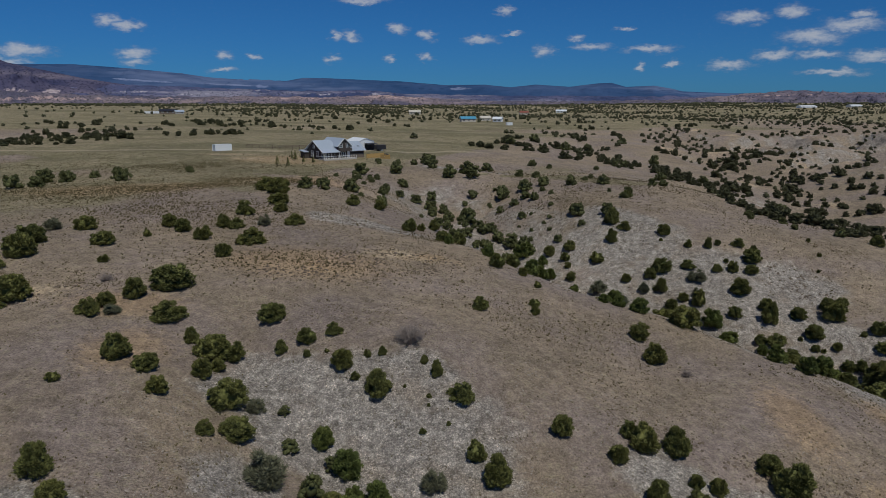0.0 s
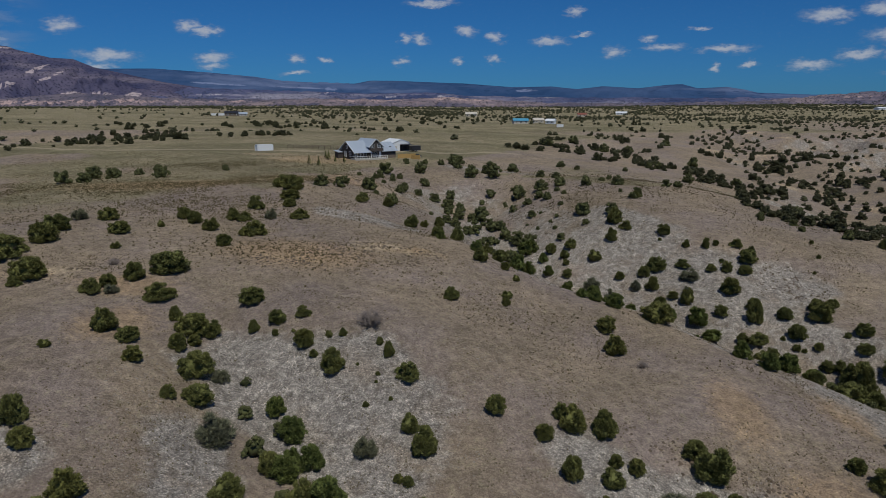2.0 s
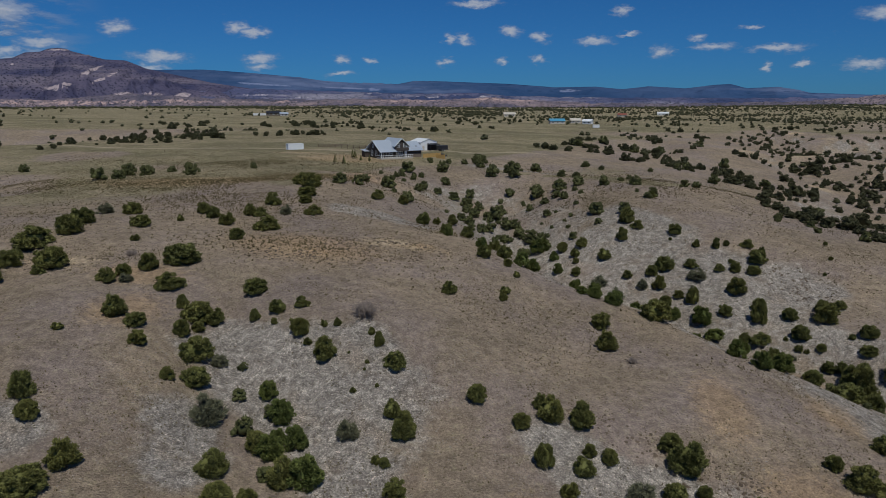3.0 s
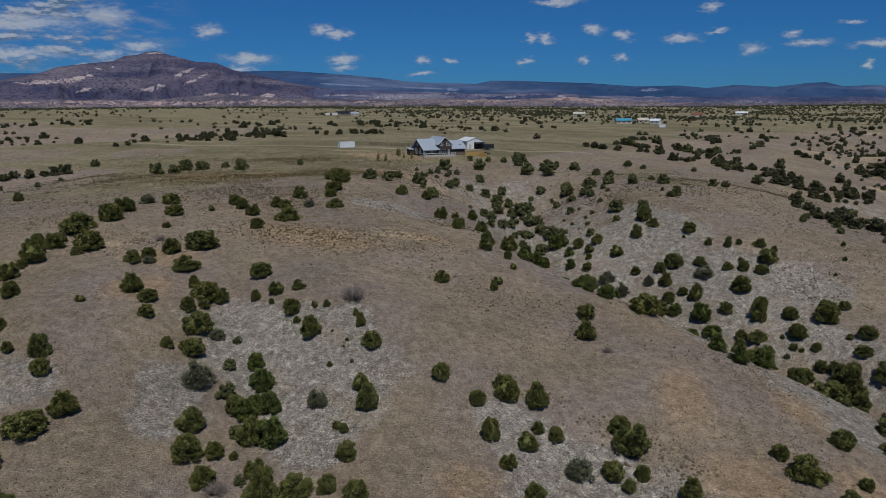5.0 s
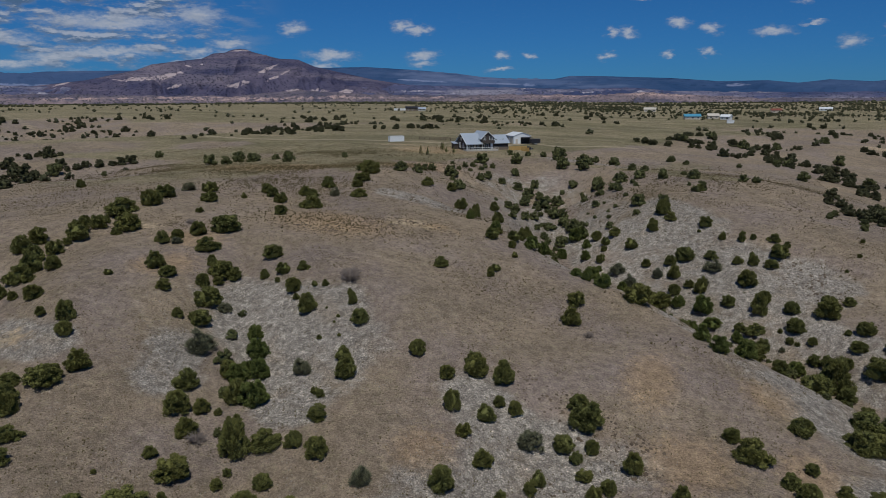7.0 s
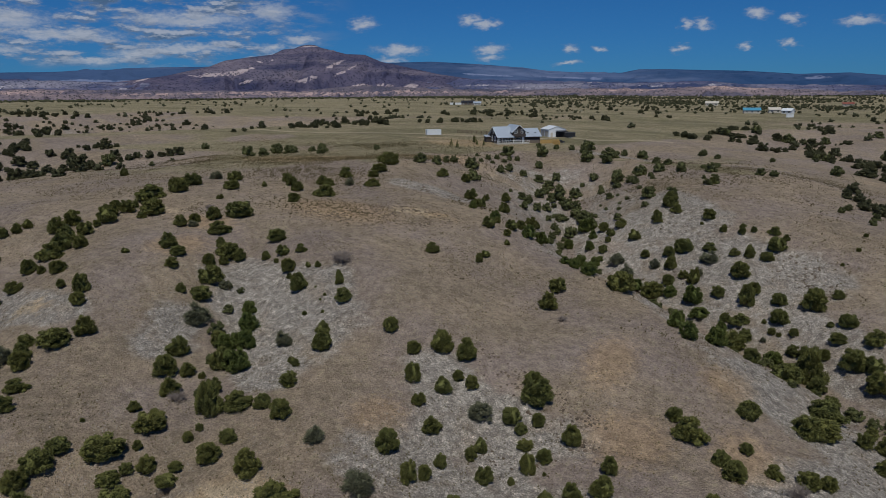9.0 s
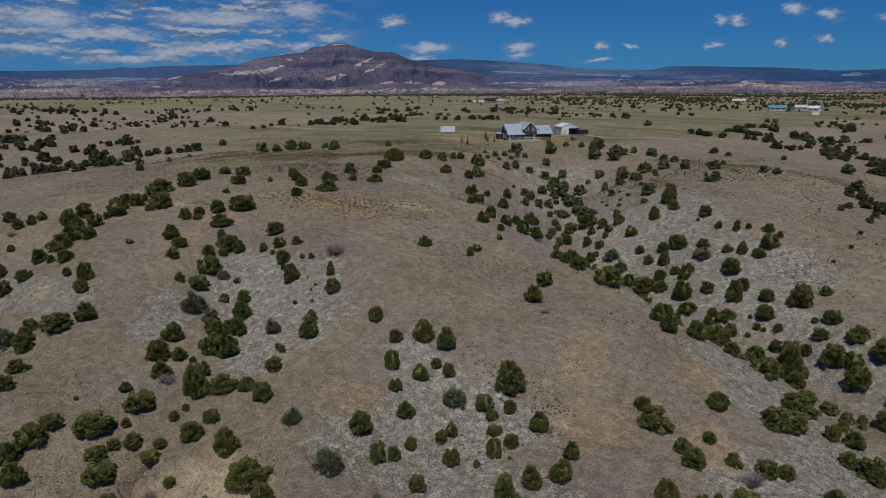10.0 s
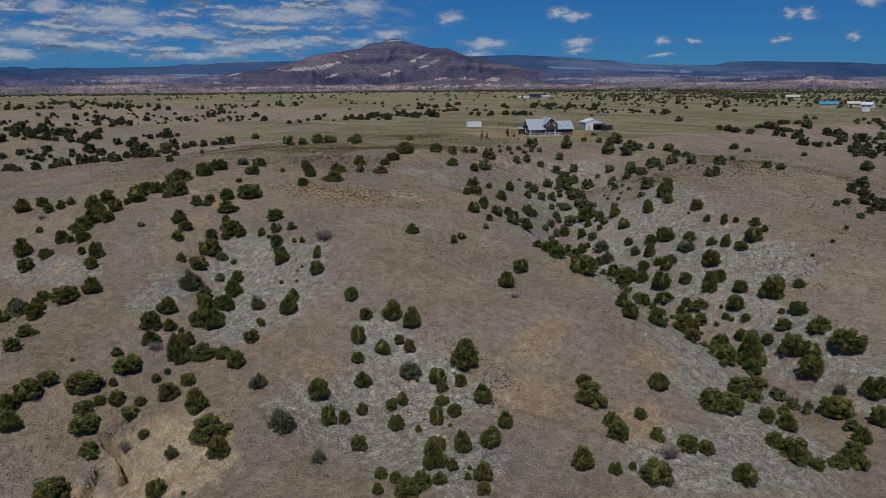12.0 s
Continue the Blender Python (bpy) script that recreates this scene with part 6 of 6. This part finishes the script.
def trailer(x, y, turn):
    ob = thing("box_trailer", pose(x, y, ground_at(x, y), 0, 0, turn) @ Matrix.Diagonal((0.8, 0.85, 0.85, 1)), "black enclosed cargo trailer parked beside the barn", "trailer")
    part("body", box(-2.4, 2.4, -1.05, 1.05, 0.55, 2.4, bevel=0.12), DARK, ob)
    part("fender", box(-0.8, 0.8, -1.2, -1.05, 0.5, 0.85), DARK, ob)
    for a in (-0.42, 0.42):
        wheel(ob, a, -1.08, 0.36)
        wheel(ob, a, 1.08, 0.36)
    part("drawbar", prism([(-0.5, 0.5), (0.5, 0.5), (0.5, 0.6), (-0.5, 0.6)], 2.4, 3.5), DARK, ob)
    return ob


def pickup(x, y, turn, paint, label, size=0.9):
    ob = thing("pickup_truck", pose(x, y, ground_at(x, y), 0, 0, turn) @ Matrix.Diagonal((size, size, size, 1)), label, "vehicle")
    part("body", prism([(-2.6, 0.45), (2.6, 0.45), (2.65, 0.95), (1.3, 1.05), (-2.6, 1.05)], -0.9, 0.9, axis="y"), paint, ob)
    cab = part("cab", prism([(-0.9, 1.05), (1.25, 1.05), (0.65, 1.75), (-0.65, 1.78)], -0.82, 0.82, axis="y"), paint, ob)
    part("side_glass", prism([(-0.7, 1.12), (0.95, 1.12), (0.55, 1.66), (-0.55, 1.68)], -0.84, 0.84, axis="y"), GLASS, cab)
    for a in (-1.65, 1.7):
        for b in (-0.82, 0.82):
            wheel(ob, a, b, 0.38)
    return ob


def container(x, y, turn, length=6.06):
    ob = thing("shipping_container", pose(x, y, ground_at(x, y), 0, 0, turn) @ Matrix.Diagonal((1, 1, 0.78, 1)), "white steel storage container standing on bare ground", "container")
    h = length / 2
    ribs = bmesh.new()
    n = 22
    pts = []
    for i in range(n):
        a = -h + 0.1 + (length - 0.2) * i / n
        d = (length - 0.2) / n
        pts += [(a, 0.0), (a + d * 0.35, 0.0), (a + d * 0.5, 0.05), (a + d * 0.85, 0.05)]
    outline = [(p, -1.2 + q) for p, q in pts] + [(h - 0.1, -1.2), (h - 0.1, 1.2)] + [(p, 1.2 - q) for p, q in reversed(pts)]
    lo = [ribs.verts.new((p, q, 0.16)) for p, q in outline]
    hi = [ribs.verts.new((p, q, 2.5)) for p, q in outline]
    for i in range(len(outline)):
        ribs.faces.new((lo[i], lo[(i + 1) % len(lo)], hi[(i + 1) % len(lo)], hi[i]))
    part("corrugated_body", ribs, WHITE, ob)
    part("roof", box(-h, h, -1.22, 1.22, 2.5, 2.6), WHITE, ob)
    part("base_frame", box(-h, h, -1.22, 1.22, 0.02, 0.16), WHITE, ob)
    for a in (-1, 1):
        for b in (-1, 1):
            part("corner_post", box(a * h - 0.08, a * h + 0.08, b * 1.16 - 0.06, b * 1.16 + 0.06, 0.16, 2.5), WHITE, ob)
    return ob


def fence(x, y, turn, length, high=1.3):
    ob = thing("timber_fence", pose(x, y, ground_at(x, y), 0, 0, turn), "yellow-tan timber board fence beside the house", "fence")
    n = int(length / 1.6)
    for i in range(n + 1):
        a = -length / 2 + length * i / n
        part("post", box(a - 0.06, a + 0.06, -0.06, 0.06, -0.4, high + 0.1), WOOD, ob)
    boards = int(length / 0.22)
    for i in range(boards):
        a = -length / 2 + length * (i + 0.5) / boards
        part("board", box(a - 0.09, a + 0.09, -0.10, -0.07, 0.02, high - 0.03 * (i % 3)), WOOD, ob)
    for z in (0.3, high - 0.25):
        part("rail", box(-length / 2, length / 2, -0.068, -0.02, z, z + 0.09), WOOD, ob)
    return ob


HOUSE_TURN = 41.0
house(-29.6, 206.6, HOUSE_TURN)
barn(-26.0, 237.5, HOUSE_TURN)
trailer(-21.2, 237.2, HOUSE_TURN)
pickup(-17.6, 214.6, HOUSE_TURN + 8, DARK, "small dark utility vehicle parked beside the timber fence", 0.6)
pickup(-36.0, 224.5, HOUSE_TURN - 10, DARK, "dark pickup truck parked behind the house")
container(-70.5, 224.5, HOUSE_TURN, 5.4)
fence(-20.4, 212.0, HOUSE_TURN, 6.4)
fence(-17.2, 209.2, HOUSE_TURN - 70, 3.2)


def corral(x0, y0, x1, y1):
    length = math.hypot(x1 - x0, y1 - y0)
    ob = thing("corral_fence", pose(x0, y0, ground_at((x0 + x1) / 2, (y0 + y1) / 2), 0, 0, math.degrees(math.atan2(y1 - y0, x1 - x0))), "weathered brown post-and-rail corral fence", "fence")
    n = int(length / 2.4)
    for i in range(n + 1):
        part("post", box(length * i / n - 0.08, length * i / n + 0.08, -0.08, 0.08, -0.6, 1.45), BARK, ob)
    for z in (0.5, 0.9, 1.3):
        part("rail", box(0, length, -0.13, -0.08, z, z + 0.12), BARK, ob)
    return ob


corral(-66.0, 236.0, -40.0, 229.0)
corral(-40.0, 229.0, -37.0, 219.0)


def pine(x, y, high, seed):
    """A small young pine: stacked whorls of drooping boughs."""
    rng = np.random.default_rng(seed)
    ob = thing("young_pine", Matrix.Translation((x, y, ground_at(x, y) - 0.05)), "small dark conical pine in the house yard", "tree", "yard pines")
    bm = bmesh.new()
    stem_mesh(bm, (0, 0, -0.2), (0, 0, high), 0.07, 0.015, 6)
    part("trunk", bm, BARK, ob)
    verts, faces, n = [], [], 0
    for i in range(260):
        t = rng.uniform(0.12, 1.0)
        a = rng.uniform(0, 6.28)
        reach = (1.05 - t) * high * 0.36 * rng.uniform(0.5, 1.05)
        tip = np.array([reach * math.cos(a), reach * math.sin(a), t * high - reach * 0.15])
        root = np.array([tip[0] * 0.35, tip[1] * 0.35, t * high + 0.03])
        side = unit(np.cross(tip - root + 1e-3, np.array([0, 0, 1.0]))) * rng.uniform(0.08, 0.16)
        verts.append(np.array([root, (root + tip) / 2 + side, tip, (root + tip) / 2 - side + np.array([0, 0, 0.08])]))
        faces.append([n, n + 1, n + 2, n + 3])
        n += 4
    crown = new("crown", mesh_from("crown", np.concatenate(verts).tolist(), faces, JUNIPER))
    crown.parent = ob
    return ob


for i, (px, py, ph) in enumerate([(-44.0, 186.0, 2.6), (-40.5, 183.0, 2.4), (-35.5, 192.0, 2.0), (-43.5, 202.0, 2.4), (-42.0, 199.5, 2.8), (-38.5, 193.5, 1.8)]):
    pine(px, py, ph, 200 + i)


def far_house(x, y, turn, length, depth, high, wall, roof, label, name="farmhouse"):
    ob = thing(name, pose(x, y, ground_at(x, y) - 0.1, 0, 0, turn), label, "house")
    eave = high * 0.62
    part("wall", gable_wall(-length / 2, length / 2, 0, depth, eave, high), wall, ob)
    part("roof", gable(-length / 2, length / 2, 0, depth, eave, high, True, 0.5, 0.2), roof, ob)
    n = max(2, int(length / 3.5))
    for i in range(n):
        window(ob, -length / 2 + length * (i + 0.5) / n, -0.04, eave * 0.35, 1.4, eave * 0.42)
    return ob


far_house(20.3, 560.0, 10, 11.5, 8, 4.0, STUCCO, BLUE_ROOF, "far low house with a turquoise blue metal roof")
far_house(35.0, 577.0, 10, 8, 7, 4.0, STUCCO, STUCCO, "far pale stucco house with a pale roof")
far_house(43.0, 566.0, -20, 7, 6, 3.8, WHITE, WHITE, "far white farm shed with a white roof", "farm_shed")
container(46.5, 498.0, 10, 4.2)
far_house(-243.0, 628.0, 25, 13, 8, 4.2, STONEWORK, DARK, "far low dark ranch house")
far_house(-231.0, 624.0, 25, 7, 6, 3.4, STUCCO, METAL_ROOF, "far small grey-roofed outbuilding", "farm_shed")
container(-262.0, 640.0, 20, 12.0)
far_house(-30.0, 760.0, 5, 12, 8, 4.5, STUCCO, STUCCO, "far flat tan adobe house")
far_house(95.0, 830.0, 5, 10, 7, 4.2, STUCCO, TERRACOTTA, "far house with a red-brown roof")
far_house(150.0, 900.0, -5, 13, 8, 4.0, WHITE, WHITE, "far long white building")
far_house(560.0, 1090.0, 20, 32, 9, 3.8, WHITE, WHITE, "far long white building")
far_house(645.0, 1110.0, 25, 26, 9, 3.8, WHITE, WHITE, "far long white building")
